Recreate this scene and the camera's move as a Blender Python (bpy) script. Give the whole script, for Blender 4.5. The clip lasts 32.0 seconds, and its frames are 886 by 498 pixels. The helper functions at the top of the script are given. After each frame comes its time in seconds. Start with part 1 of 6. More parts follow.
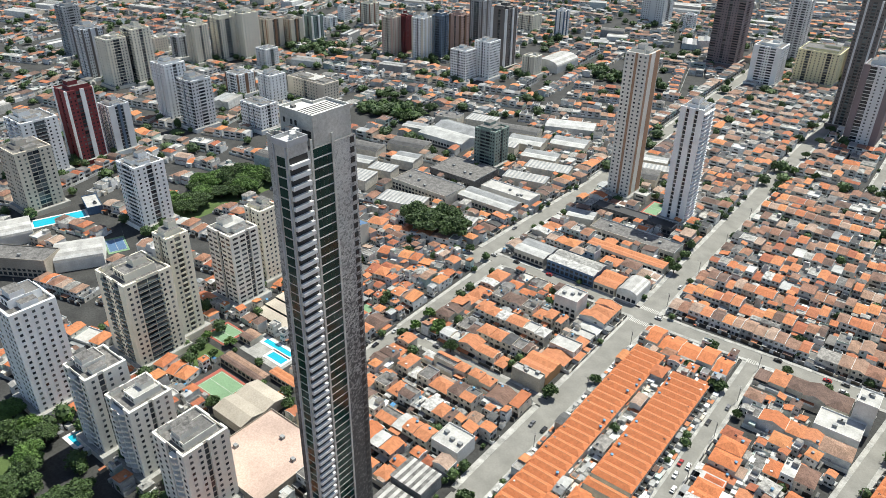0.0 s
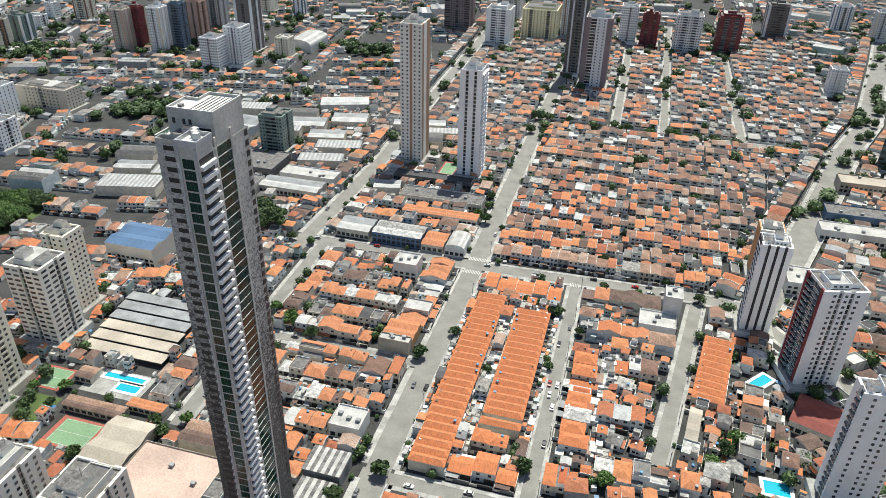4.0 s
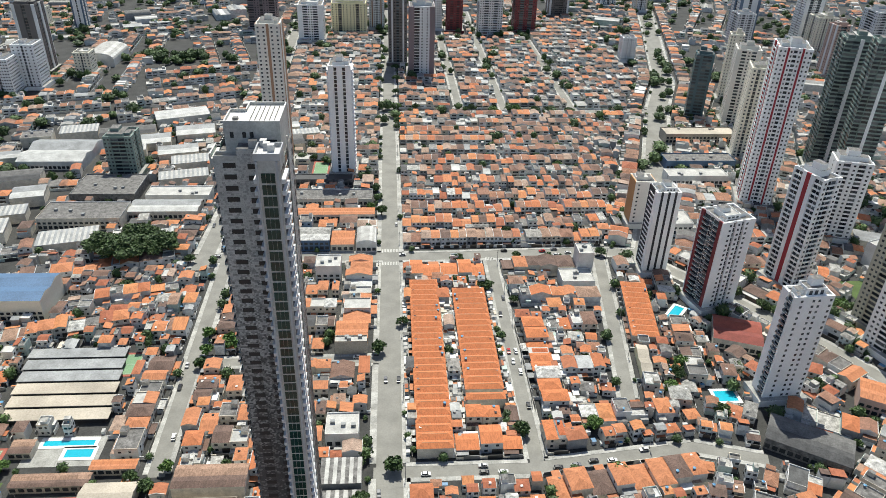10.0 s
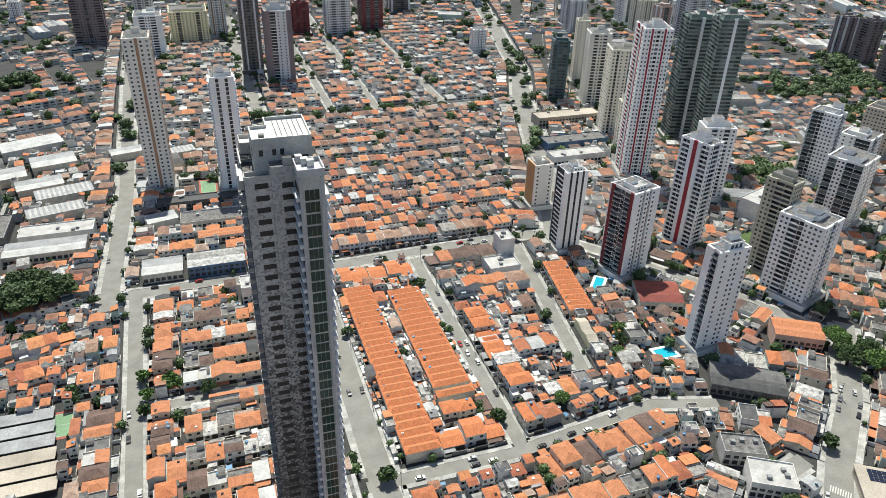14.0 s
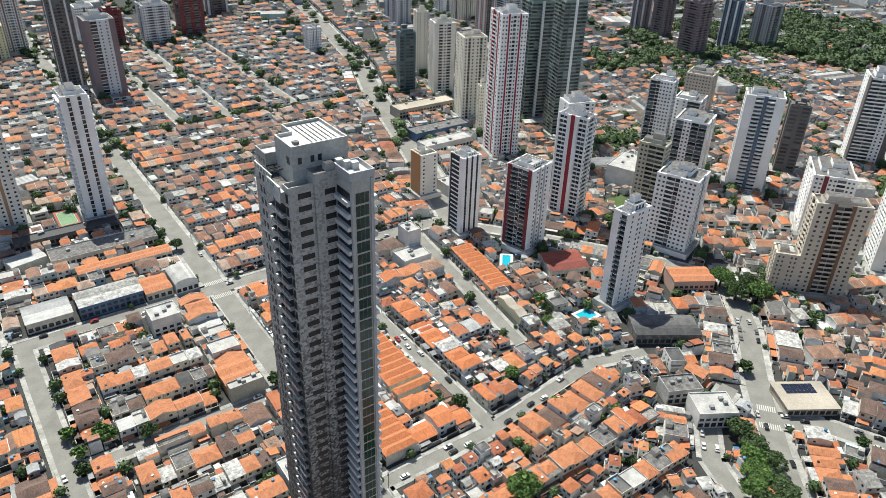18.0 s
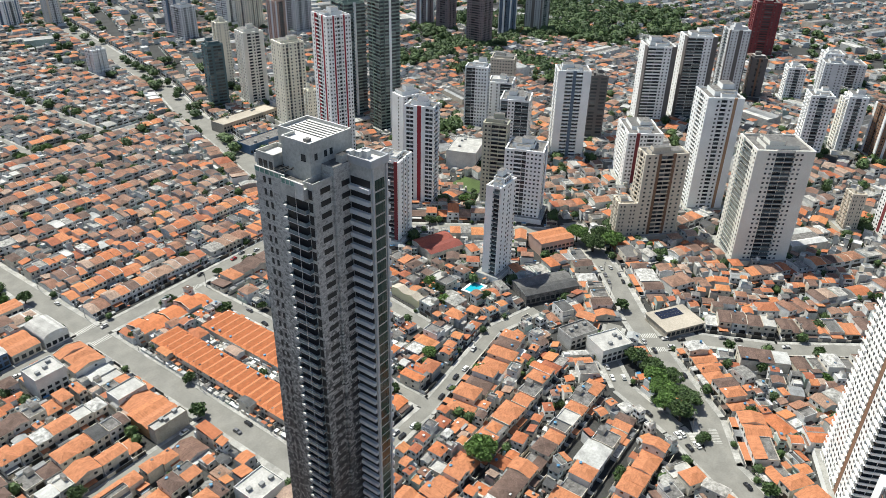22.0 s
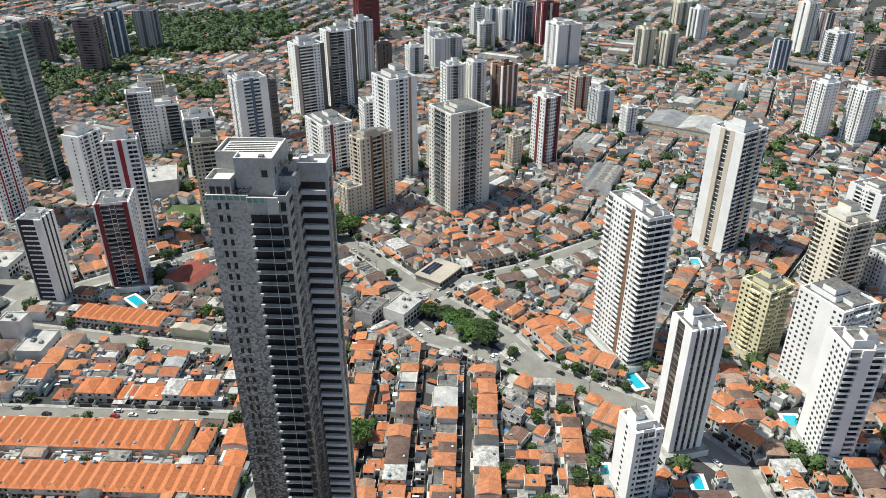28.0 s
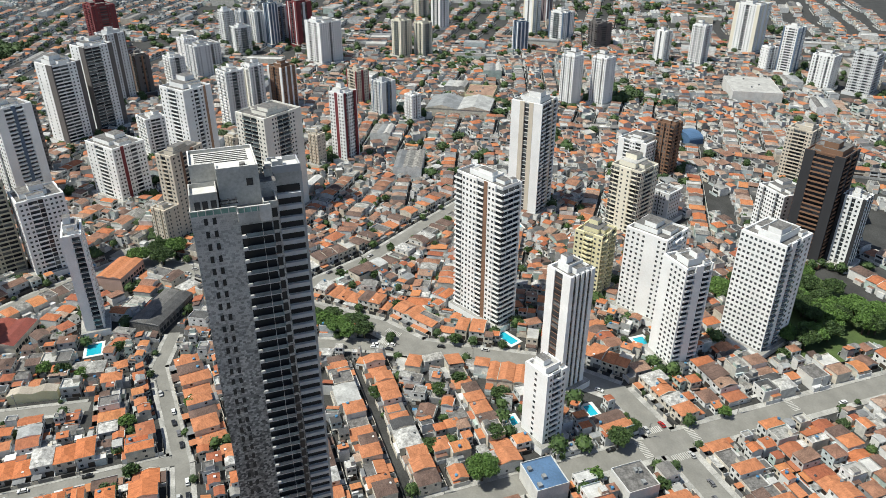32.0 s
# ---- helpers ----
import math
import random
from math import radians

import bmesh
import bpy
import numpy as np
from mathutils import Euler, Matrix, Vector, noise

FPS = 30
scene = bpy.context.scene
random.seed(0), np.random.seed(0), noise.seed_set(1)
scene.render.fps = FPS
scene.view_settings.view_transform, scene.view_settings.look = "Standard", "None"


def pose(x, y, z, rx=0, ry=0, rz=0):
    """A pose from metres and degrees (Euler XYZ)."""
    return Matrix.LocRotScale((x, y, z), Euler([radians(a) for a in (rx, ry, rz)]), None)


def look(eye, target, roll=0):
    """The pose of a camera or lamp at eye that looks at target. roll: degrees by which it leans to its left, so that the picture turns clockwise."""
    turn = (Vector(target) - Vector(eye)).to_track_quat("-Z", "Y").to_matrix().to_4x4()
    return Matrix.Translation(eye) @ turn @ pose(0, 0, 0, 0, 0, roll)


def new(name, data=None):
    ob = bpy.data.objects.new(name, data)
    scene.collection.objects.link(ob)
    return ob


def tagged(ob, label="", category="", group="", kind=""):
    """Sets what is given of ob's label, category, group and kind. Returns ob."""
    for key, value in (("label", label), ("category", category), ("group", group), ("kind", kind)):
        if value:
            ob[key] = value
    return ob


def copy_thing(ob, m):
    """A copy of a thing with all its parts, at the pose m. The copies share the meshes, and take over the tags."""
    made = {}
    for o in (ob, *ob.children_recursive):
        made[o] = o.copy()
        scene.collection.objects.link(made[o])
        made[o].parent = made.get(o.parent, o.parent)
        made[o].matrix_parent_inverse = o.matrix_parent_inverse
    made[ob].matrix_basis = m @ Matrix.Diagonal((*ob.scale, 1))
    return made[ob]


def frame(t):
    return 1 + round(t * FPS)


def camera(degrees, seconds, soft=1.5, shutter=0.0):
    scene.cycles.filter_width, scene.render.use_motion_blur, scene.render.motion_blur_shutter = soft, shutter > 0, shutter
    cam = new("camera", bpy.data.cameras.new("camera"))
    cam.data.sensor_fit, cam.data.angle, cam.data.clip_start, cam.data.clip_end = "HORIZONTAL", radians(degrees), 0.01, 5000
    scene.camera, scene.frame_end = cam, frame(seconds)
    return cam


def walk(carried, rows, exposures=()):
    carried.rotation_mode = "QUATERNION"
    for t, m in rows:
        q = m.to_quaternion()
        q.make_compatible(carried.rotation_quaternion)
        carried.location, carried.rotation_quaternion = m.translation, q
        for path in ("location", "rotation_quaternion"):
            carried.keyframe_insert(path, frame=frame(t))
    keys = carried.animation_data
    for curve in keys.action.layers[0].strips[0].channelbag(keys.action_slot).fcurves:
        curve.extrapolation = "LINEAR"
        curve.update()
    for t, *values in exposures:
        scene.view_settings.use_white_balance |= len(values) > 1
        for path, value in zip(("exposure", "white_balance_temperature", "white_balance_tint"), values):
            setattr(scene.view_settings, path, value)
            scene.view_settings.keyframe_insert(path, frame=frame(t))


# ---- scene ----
cam = camera(63.38, 32.0, soft=0.42)
PATH = [
    (0, (149.13, -124.32, 229.62), (95.45, -55.58, 180.70), 0.89),
    (1, (140.20, -132.89, 229.47), (91.91, -60.21, 180.63), 0.91),
    (2, (130.85, -140.27, 229.26), (90.65, -62.83, 180.41), 1.03),
    (3, (120.64, -147.29, 229.49), (87.86, -66.73, 180.14), 1.19),
    (4, (110.43, -153.89, 230.13), (88.01, -70.65, 179.45), 1.36),
    (4.5, (104.29, -156.77, 230.43), (87.01, -72.45, 179.53), 1.38),
    (6.5, (79.75, -164.32, 230.53), (71.97, -78.61, 179.60), 1.57),
    (7, (73.70, -165.53, 230.38), (68.22, -79.62, 179.48), 1.60),
    (8, (60.50, -167.54, 229.74), (59.98, -81.39, 178.96), 1.65),
    (9, (47.25, -168.67, 229.27), (50.26, -82.50, 178.61), 1.72),
    (10, (34.76, -169.20, 228.84), (41.59, -83.21, 178.26), 1.75),
    (11, (20.49, -168.73, 228.52), (32.67, -83.29, 178.02), 1.92),
    (12, (6.95, -166.97, 227.99), (24.85, -82.45, 177.62), 2.10),
    (13, (-4.16, -163.82, 227.27), (19.03, -80.49, 177.08), 1.83),
    (14, (-15.50, -158.75, 227.29), (13.33, -77.14, 177.20), 1.77),
    (14.5, (-21.93, -155.98, 227.17), (9.97, -75.51, 177.09), 1.76),
    (16.5, (-47.56, -144.14, 226.25), (-4.19, -69.29, 176.11), 2.22),
    (17, (-53.11, -141.26, 225.90), (-7.18, -67.92, 175.80), 2.23),
    (18, (-63.57, -135.86, 224.85), (-12.66, -65.71, 174.98), 1.99),
    (19, (-74.90, -130.61, 223.69), (-19.23, -63.92, 174.15), 1.78),
    (20, (-87.33, -123.65, 222.42), (-26.23, -61.61, 173.25), 1.83),
    (21, (-99.26, -116.92, 221.94), (-32.21, -60.99, 173.19), 1.70),
    (22, (-109.49, -109.52, 222.62), (-38.07, -59.13, 174.05), 1.32),
    (23, (-118.16, -100.49, 224.01), (-42.32, -57.11, 175.36), 1.22),
    (24, (-127.89, -90.85, 224.48), (-48.23, -54.68, 176.04), 1.20),
    (25, (-136.56, -81.59, 224.13), (-53.35, -53.70, 176.20), 0.47),
    (25.5, (-140.74, -76.34, 224.01), (-56.07, -52.73, 176.33), 0.18),
    (27.5, (-153.64, -52.00, 224.05), (-65.89, -43.97, 176.78), 0.04),
    (28, (-155.59, -44.76, 224.13), (-67.52, -41.25, 176.88), 0.07),
    (29, (-158.18, -30.94, 224.46), (-70.21, -35.58, 177.14), 0.09),
    (30, (-159.14, -16.50, 224.88), (-72.29, -30.99, 177.48), 0.14),
    (31, (-158.83, -2.61, 224.73), (-73.54, -24.53, 177.34), 0.20),
    (32, (-157.50, 10.49, 223.67), (-74.47, -19.07, 176.43), 0.11),
]
EXPOSURES = [(0, 0.45), (8, 0.34), (17, 0.38), (25, 0.33), (32, 0.12)]
walk(cam, [(t, look(eye, target, roll)) for t, eye, target, roll in PATH], EXPOSURES)

SUN_EL, SUN_AZ, SUN, SKY = 61.0, 5.0, 4.95, 0.093

# ---- world, sun and exposure ----
world = bpy.data.worlds.new("sky")
scene.world = world
world.use_nodes = True
sky = world.node_tree.nodes.new("ShaderNodeTexSky")
sky.sky_type, sky.sun_disc = "NISHITA", False
sky.sun_elevation, sky.sun_rotation = radians(SUN_EL), radians(SUN_AZ)
world.node_tree.links.new(sky.outputs[0], world.node_tree.nodes["Background"].inputs[0])
world.node_tree.nodes["Background"].inputs[1].default_value = SKY
sun_data = bpy.data.lights.new("sun", "SUN")
sun_data.energy, sun_data.angle, sun_data.color = SUN, radians(0.5), (0.985, 0.975, 0.875)
sun = new("sun", sun_data)
TO_SUN = Vector((math.sin(radians(SUN_AZ)) * math.cos(radians(SUN_EL)), math.cos(radians(SUN_AZ)) * math.cos(radians(SUN_EL)), math.sin(radians(SUN_EL))))
sun.matrix_world = look(TO_SUN * 400, (0, 0, 0))

# ---- materials ----


def node(nt, kind, **sets):
    n = nt.nodes.new(kind)
    for k, v in sets.items():
        n.inputs[k.replace("_", " ")].default_value = v
    return n


def ramp(nt, stops, source, constant=False):
    r = nt.nodes.new("ShaderNodeValToRGB")
    if constant:
        r.color_ramp.interpolation = "CONSTANT"
    e = r.color_ramp.elements
    while len(e) < len(stops):
        e.new(1.0)
    for k, (p, c) in enumerate(stops):
        e[k].position = p
        e[k].color = (*c, 1)
    nt.links.new(source, r.inputs[0])
    return r.outputs[0]


def mixed(nt, a, b, fac, how="MULTIPLY"):
    m = nt.nodes.new("ShaderNodeMix")
    m.data_type, m.blend_type = "RGBA", how
    for sock, v in ((m.inputs[6], a), (m.inputs[7], b), (m.inputs[0], fac)):
        if hasattr(v, "is_output"):
            nt.links.new(v, sock)
        else:
            sock.default_value = v if isinstance(v, float) else (*v, 1)
    return m.outputs[2]


def surf(name, cols, rough=0.8, random_by="island", big=0.06, fine=1.3, stain=0.35, speck=0.25, bump=0.15, metal=0.0):
    """A painted or mineral surface: colours picked at random, stains at two scales, a fine bump."""
    m = bpy.data.materials.new(name)
    m.use_nodes = True
    nt = m.node_tree
    b = nt.nodes["Principled BSDF"]
    pos = nt.nodes.new("ShaderNodeNewGeometry")
    if len(cols) > 1:
        src = pos.outputs["Random Per Island"] if random_by == "island" else nt.nodes.new("ShaderNodeObjectInfo").outputs["Random"]
        col = ramp(nt, [(k / len(cols), c) for k, c in enumerate(cols)], src, True)
    else:
        col = cols[0]
    n1 = node(nt, "ShaderNodeTexNoise", Scale=big, Detail=4.0)
    n2 = node(nt, "ShaderNodeTexNoise", Scale=fine, Detail=5.0, Roughness=0.7)
    for n in (n1, n2):
        nt.links.new(pos.outputs["Position"], n.inputs["Vector"])
    lo1, lo2 = 1 - stain, 1 - speck
    col = mixed(nt, col, ramp(nt, [(0.3, (lo1, lo1, lo1)), (0.65, (1, 1, 1))], n1.outputs[0]), 1.0)
    col = mixed(nt, col, ramp(nt, [(0.35, (lo2, lo2, lo2 * 0.97)), (0.62, (1, 1, 1))], n2.outputs[0]), 1.0)
    nt.links.new(col, b.inputs["Base Color"])
    b.inputs["Roughness"].default_value, b.inputs["Metallic"].default_value = rough, metal
    if bump:
        bp = node(nt, "ShaderNodeBump", Strength=bump, Distance=0.1)
        nt.links.new(n2.outputs[0], bp.inputs["Height"])
        nt.links.new(bp.outputs[0], b.inputs["Normal"])
    return m


def glassy(name, cols, rough=0.12, spec=0.5):
    """Window glass seen from outside: dark rooms behind a glossy pane, each pane a little different."""
    m = surf(name, cols, rough, "island", 0.3, 0.8, 0.3, 0.3, 0.03)
    m.node_tree.nodes["Principled BSDF"].inputs["Specular IOR Level"].default_value = spec
    return m


def tiled(name, c1, c2, mortar, bw, bh, along="x+y", joint=0.02, rough=0.7, stain=0.25, bias=0.0, rising=None):
    """Wall cladding in courses: the pieces of one wall in two mixed tones."""
    m = surf(name, [c1], rough, stain=stain)
    nt = m.node_tree
    b = nt.nodes["Principled BSDF"]
    pos = nt.nodes.new("ShaderNodeNewGeometry")
    sep = nt.nodes.new("ShaderNodeSeparateXYZ")
    nt.links.new(pos.outputs["Position"], sep.inputs[0])
    add = nt.nodes.new("ShaderNodeMath")
    nt.links.new(sep.outputs[0], add.inputs[0])
    nt.links.new(sep.outputs[1], add.inputs[1])
    com = nt.nodes.new("ShaderNodeCombineXYZ")
    nt.links.new(add.outputs[0], com.inputs[0])
    nt.links.new(sep.outputs[2 if along == "x+y" else 1], com.inputs[1])
    br = node(nt, "ShaderNodeTexBrick", Color1=(*c1, 1), Color2=(*c2, 1), Mortar=(*mortar, 1), Scale=1.0, Mortar_Size=joint, Bias=bias)
    br.inputs["Brick Width"].default_value, br.inputs["Row Height"].default_value = bw, bh
    br.offset, br.squash = 0.37, 1.0
    nt.links.new(com.outputs[0], br.inputs["Vector"])
    if rising:
        up = node(nt, "ShaderNodeMapRange", From_Min=40.0, From_Max=158.0, To_Min=bias, To_Max=rising)
        nt.links.new(sep.outputs[2], up.inputs[0])
        nt.links.new(up.outputs[0], br.inputs["Bias"])
    n1 = node(nt, "ShaderNodeTexNoise", Scale=0.15, Detail=4.0)
    nt.links.new(pos.outputs["Position"], n1.inputs["Vector"])
    lo = 1 - stain
    nt.links.new(mixed(nt, br.outputs[0], ramp(nt, [(0.3, (lo, lo, lo)), (0.7, (1, 1, 1))], n1.outputs[0]), 1.0), b.inputs["Base Color"])
    return m


def streaks(m):
    """Tile courses and weather streaks that run down the slope of a roof."""
    nt = m.node_tree
    b = nt.nodes["Principled BSDF"]
    geo = nt.nodes.new("ShaderNodeNewGeometry")
    cross, dot, com, sep = nt.nodes.new("ShaderNodeVectorMath"), nt.nodes.new("ShaderNodeVectorMath"), nt.nodes.new("ShaderNodeCombineXYZ"), nt.nodes.new("ShaderNodeSeparateXYZ")
    cross.operation, dot.operation = "CROSS_PRODUCT", "DOT_PRODUCT"
    cross.inputs[1].default_value = (0, 0, 1)
    nt.links.new(geo.outputs["True Normal"], cross.inputs[0])
    flat_ = nt.nodes.new("ShaderNodeVectorMath")
    flat_.operation = "NORMALIZE"
    nt.links.new(cross.outputs[0], flat_.inputs[0])
    nt.links.new(flat_.outputs[0], dot.inputs[0])
    nt.links.new(geo.outputs["Position"], dot.inputs[1])
    nt.links.new(geo.outputs["Position"], sep.inputs[0])
    nt.links.new(dot.outputs["Value"], com.inputs[0])
    nt.links.new(sep.outputs[2], com.inputs[1])
    n = node(nt, "ShaderNodeTexNoise", Scale=1.5, Detail=3.0, Roughness=0.6)
    nt.links.new(com.outputs[0], n.inputs["Vector"])
    old = b.inputs["Base Color"].links[0].from_socket
    nt.links.new(mixed(nt, old, ramp(nt, [(0.34, (0.72, 0.69, 0.67)), (0.54, (1, 1, 1))], n.outputs[0]), 1.0), b.inputs["Base Color"])


M = {}
M["tile"] = surf("clay_roof_tiles", [(0.53, 0.18, 0.072), (0.47, 0.16, 0.068), (0.57, 0.22, 0.095), (0.37, 0.12, 0.06), (0.54, 0.215, 0.10), (0.44, 0.16, 0.078), (0.58, 0.235, 0.095)], 0.85, "island", 0.5, 2.6, 0.2, 0.22, 0.4)
M["tile_old"] = surf("old_clay_roof_tiles", [(0.36, 0.19, 0.13), (0.27, 0.16, 0.12), (0.44, 0.28, 0.20), (0.38, 0.225, 0.16), (0.20, 0.13, 0.105), (0.50, 0.36, 0.28), (0.42, 0.21, 0.13)], 0.9, "island", 0.2, 2.0, 0.4, 0.45, 0.5)
M["tile_red"] = surf("bright_clay_roof_tiles", [(0.57, 0.165, 0.058), (0.51, 0.14, 0.052), (0.60, 0.20, 0.075), (0.45, 0.12, 0.05), (0.56, 0.18, 0.07)], 0.85, "island", 0.5, 2.6, 0.2, 0.22, 0.4)
streaks(M["tile"])
streaks(M["tile_red"])
streaks(M["tile_old"])
M["tile_cap"] = surf("pale_ridge_tiles", [(0.60, 0.33, 0.19), (0.52, 0.27, 0.15)], 0.85)
M["flat"] = surf("grey_roof_slab", [(0.34, 0.33, 0.31), (0.48, 0.47, 0.44), (0.24, 0.23, 0.22), (0.68, 0.67, 0.64), (0.40, 0.38, 0.35), (0.56, 0.54, 0.50)], 0.9, "island", 0.45, 1.1, 0.6, 0.5, 0.3)
M["dark_roof"] = surf("dark_grey_roof", [(0.12, 0.12, 0.12), (0.18, 0.175, 0.17), (0.09, 0.09, 0.092), (0.24, 0.23, 0.22)], 0.9, "island", 0.3, 1.5, 0.4, 0.4, 0.3)
M["metal"] = surf("metal_roof_sheet", [(0.42, 0.43, 0.43), (0.32, 0.33, 0.335), (0.54, 0.54, 0.52), (0.25, 0.255, 0.26), (0.38, 0.37, 0.35)], 0.6, "island", 0.15, 1.0, 0.4, 0.3, 0.1)
M["red_tile"] = surf("dark_red_roof_tiles", [(0.30, 0.075, 0.05), (0.24, 0.06, 0.045)], 0.85, "island", 0.4, 2.0, 0.25, 0.25, 0.4)
M["white_roof"] = surf("weathered_white_roof", [(0.60, 0.59, 0.565), (0.52, 0.51, 0.485), (0.66, 0.655, 0.64), (0.45, 0.44, 0.42)], 0.85, "island", 0.2, 1.3, 0.35, 0.25, 0.1)
M["wall"] = surf("painted_render", [(0.76, 0.76, 0.74), (0.66, 0.64, 0.59), (0.80, 0.80, 0.79), (0.58, 0.57, 0.55), (0.72, 0.66, 0.56), (0.66, 0.67, 0.67), (0.78, 0.78, 0.77), (0.46, 0.46, 0.45), (0.68, 0.60, 0.50), (0.58, 0.65, 0.66), (0.80, 0.80, 0.79), (0.82, 0.82, 0.82), (0.50, 0.60, 0.55), (0.34, 0.34, 0.34)], 0.85, "island", 0.4, 1.8, 0.3, 0.2, 0.15)
M["white"] = surf("white_paint", [(0.78, 0.77, 0.74), (0.72, 0.71, 0.68), (0.80, 0.80, 0.79)], 0.8, "island", 0.2, 1.5, 0.2, 0.15, 0.1)
M["glass"] = glassy("dark_window_glass", [(0.03, 0.035, 0.04), (0.05, 0.055, 0.06), (0.02, 0.022, 0.025), (0.09, 0.095, 0.1)])
M["gate"] = surf("painted_gate", [(0.04, 0.04, 0.042), (0.10, 0.08, 0.06), (0.22, 0.22, 0.22), (0.03, 0.03, 0.03), (0.07, 0.05, 0.04)], 0.6)
M["tank"] = surf("plastic_water_tank", [(0.06, 0.22, 0.42), (0.10, 0.30, 0.5), (0.35, 0.36, 0.36)], 0.5, "island")
# near-black paving: the deep shade of the gaps between houses is in its colour
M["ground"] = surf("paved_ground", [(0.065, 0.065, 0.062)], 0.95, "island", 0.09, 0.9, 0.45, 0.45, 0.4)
M["asphalt"] = surf("worn_asphalt", [(0.25, 0.243, 0.22)], 0.92, "island", 0.12, 1.1, 0.25, 0.14, 0.2)
M["pavement"] = surf("concrete_pavement", [(0.46, 0.45, 0.42), (0.40, 0.395, 0.37), (0.52, 0.51, 0.48)], 0.95, "island", 0.25, 1.6, 0.35, 0.3, 0.3)
M["paint"] = surf("road_paint", [(0.62, 0.61, 0.57)], 0.8, stain=0.4)
M["leaf"] = surf("green_foliage", [(0.05, 0.095, 0.024), (0.065, 0.12, 0.03), (0.04, 0.075, 0.02), (0.085, 0.145, 0.036)], 0.7, "island", 0.5, 2.0, 0.3, 0.3, 0.0)
M["leaf2"] = surf("bright_foliage", [(0.10, 0.19, 0.035), (0.13, 0.235, 0.045), (0.075, 0.15, 0.03)], 0.7, "island", 0.5, 2.0, 0.3, 0.3, 0.0)
M["bark"] = surf("tree_bark", [(0.10, 0.075, 0.05)], 0.95)
M["grass"] = surf("lawn", [(0.09, 0.14, 0.04)], 0.95, "island", 0.1, 1.5, 0.4, 0.35, 0.3)
M["pool"] = surf("pool_water", [(0.02, 0.42, 0.55)], 0.08, stain=0.15, speck=0.1, bump=0.05)
M["court"] = surf("green_sports_court", [(0.20, 0.33, 0.19)], 0.9, stain=0.2)
M["court_red"] = surf("red_sports_court", [(0.38, 0.11, 0.08)], 0.9, stain=0.2)
M["pole"] = surf("concrete_pole", [(0.38, 0.37, 0.35)], 0.9)
M["rubber"] = surf("black_rubber", [(0.02, 0.02, 0.02)], 0.8)
M["blue"] = surf("blue_roof_sheet", [(0.10, 0.19, 0.33)], 0.5)
M["black"] = surf("dark_coating", [(0.03, 0.03, 0.034)], 0.6)
M["beige"] = surf("beige_fibre_cement_roof", [(0.52, 0.46, 0.38), (0.46, 0.41, 0.34)], 0.9)
M["pinkfloor"] = surf("worn_pink_floor", [(0.58, 0.43, 0.36)], 0.9, big=0.05, stain=0.3)


def paint(key, *cols):
    if key not in M:
        M[key] = surf(key, list(cols), 0.8, "object", 0.07, 1.2, 0.14, 0.08, 0.1)
    return key


paint("tower_white", (0.92, 0.92, 0.915))
paint("tower_tan", (0.42, 0.25, 0.155))
paint("tower_olive", (0.50, 0.48, 0.38))
paint("tower_cream", (0.84, 0.79, 0.66))
paint("tower_ivory", (0.84, 0.81, 0.74))
paint("tower_sand", (0.66, 0.59, 0.49))
paint("tower_grey", (0.46, 0.47, 0.48))
paint("tower_lightgrey", (0.72, 0.73, 0.74))
paint("tower_dark", (0.15, 0.135, 0.13))
paint("tower_maroon", (0.20, 0.035, 0.04))
paint("tower_red", (0.33, 0.03, 0.04))
paint("tower_brown", (0.24, 0.135, 0.085))
paint("tower_pink", (0.55, 0.38, 0.32))
paint("tower_ochre", (0.48, 0.27, 0.12))
paint("tower_blue", (0.12, 0.17, 0.24))
paint("tower_teal", (0.07, 0.13, 0.15))
paint("tower_yellow", (0.80, 0.74, 0.48))
paint("tower_black", (0.035, 0.035, 0.04))
paint("tower_green", (0.22, 0.29, 0.26))
paint("tower_purple", (0.24, 0.19, 0.20))
M["tower_glass"] = glassy("tower_window_glass", [(0.05, 0.056, 0.064), (0.09, 0.10, 0.11), (0.03, 0.034, 0.04), (0.20, 0.21, 0.21), (0.06, 0.066, 0.07)], 0.15)
M["green_glass"] = glassy("green_tinted_glass", [(0.008, 0.035, 0.028), (0.012, 0.05, 0.04), (0.006, 0.02, 0.018), (0.025, 0.07, 0.058)], 0.1, 0.35)
M["clad"] = tiled("dark_mosaic_cladding", (0.075, 0.075, 0.074), (0.56, 0.555, 0.53), (0.13, 0.13, 0.127), 0.62, 0.52, joint=0.008, bias=-0.7, rising=0.62)
# near-black: the shade inside openings, put into the colour of flat sheets
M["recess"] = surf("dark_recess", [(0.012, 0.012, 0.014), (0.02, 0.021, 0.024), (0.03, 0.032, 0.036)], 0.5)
M["clad_plain"] = surf("grey_concrete_render", [(0.60, 0.59, 0.555)], 0.85, big=0.12, stain=0.3)
M["steel"] = surf("grey_metal_panel", [(0.50, 0.51, 0.525), (0.45, 0.46, 0.48)], 0.45, "island", 0.2, 1.0, 0.15, 0.1, 0.05)

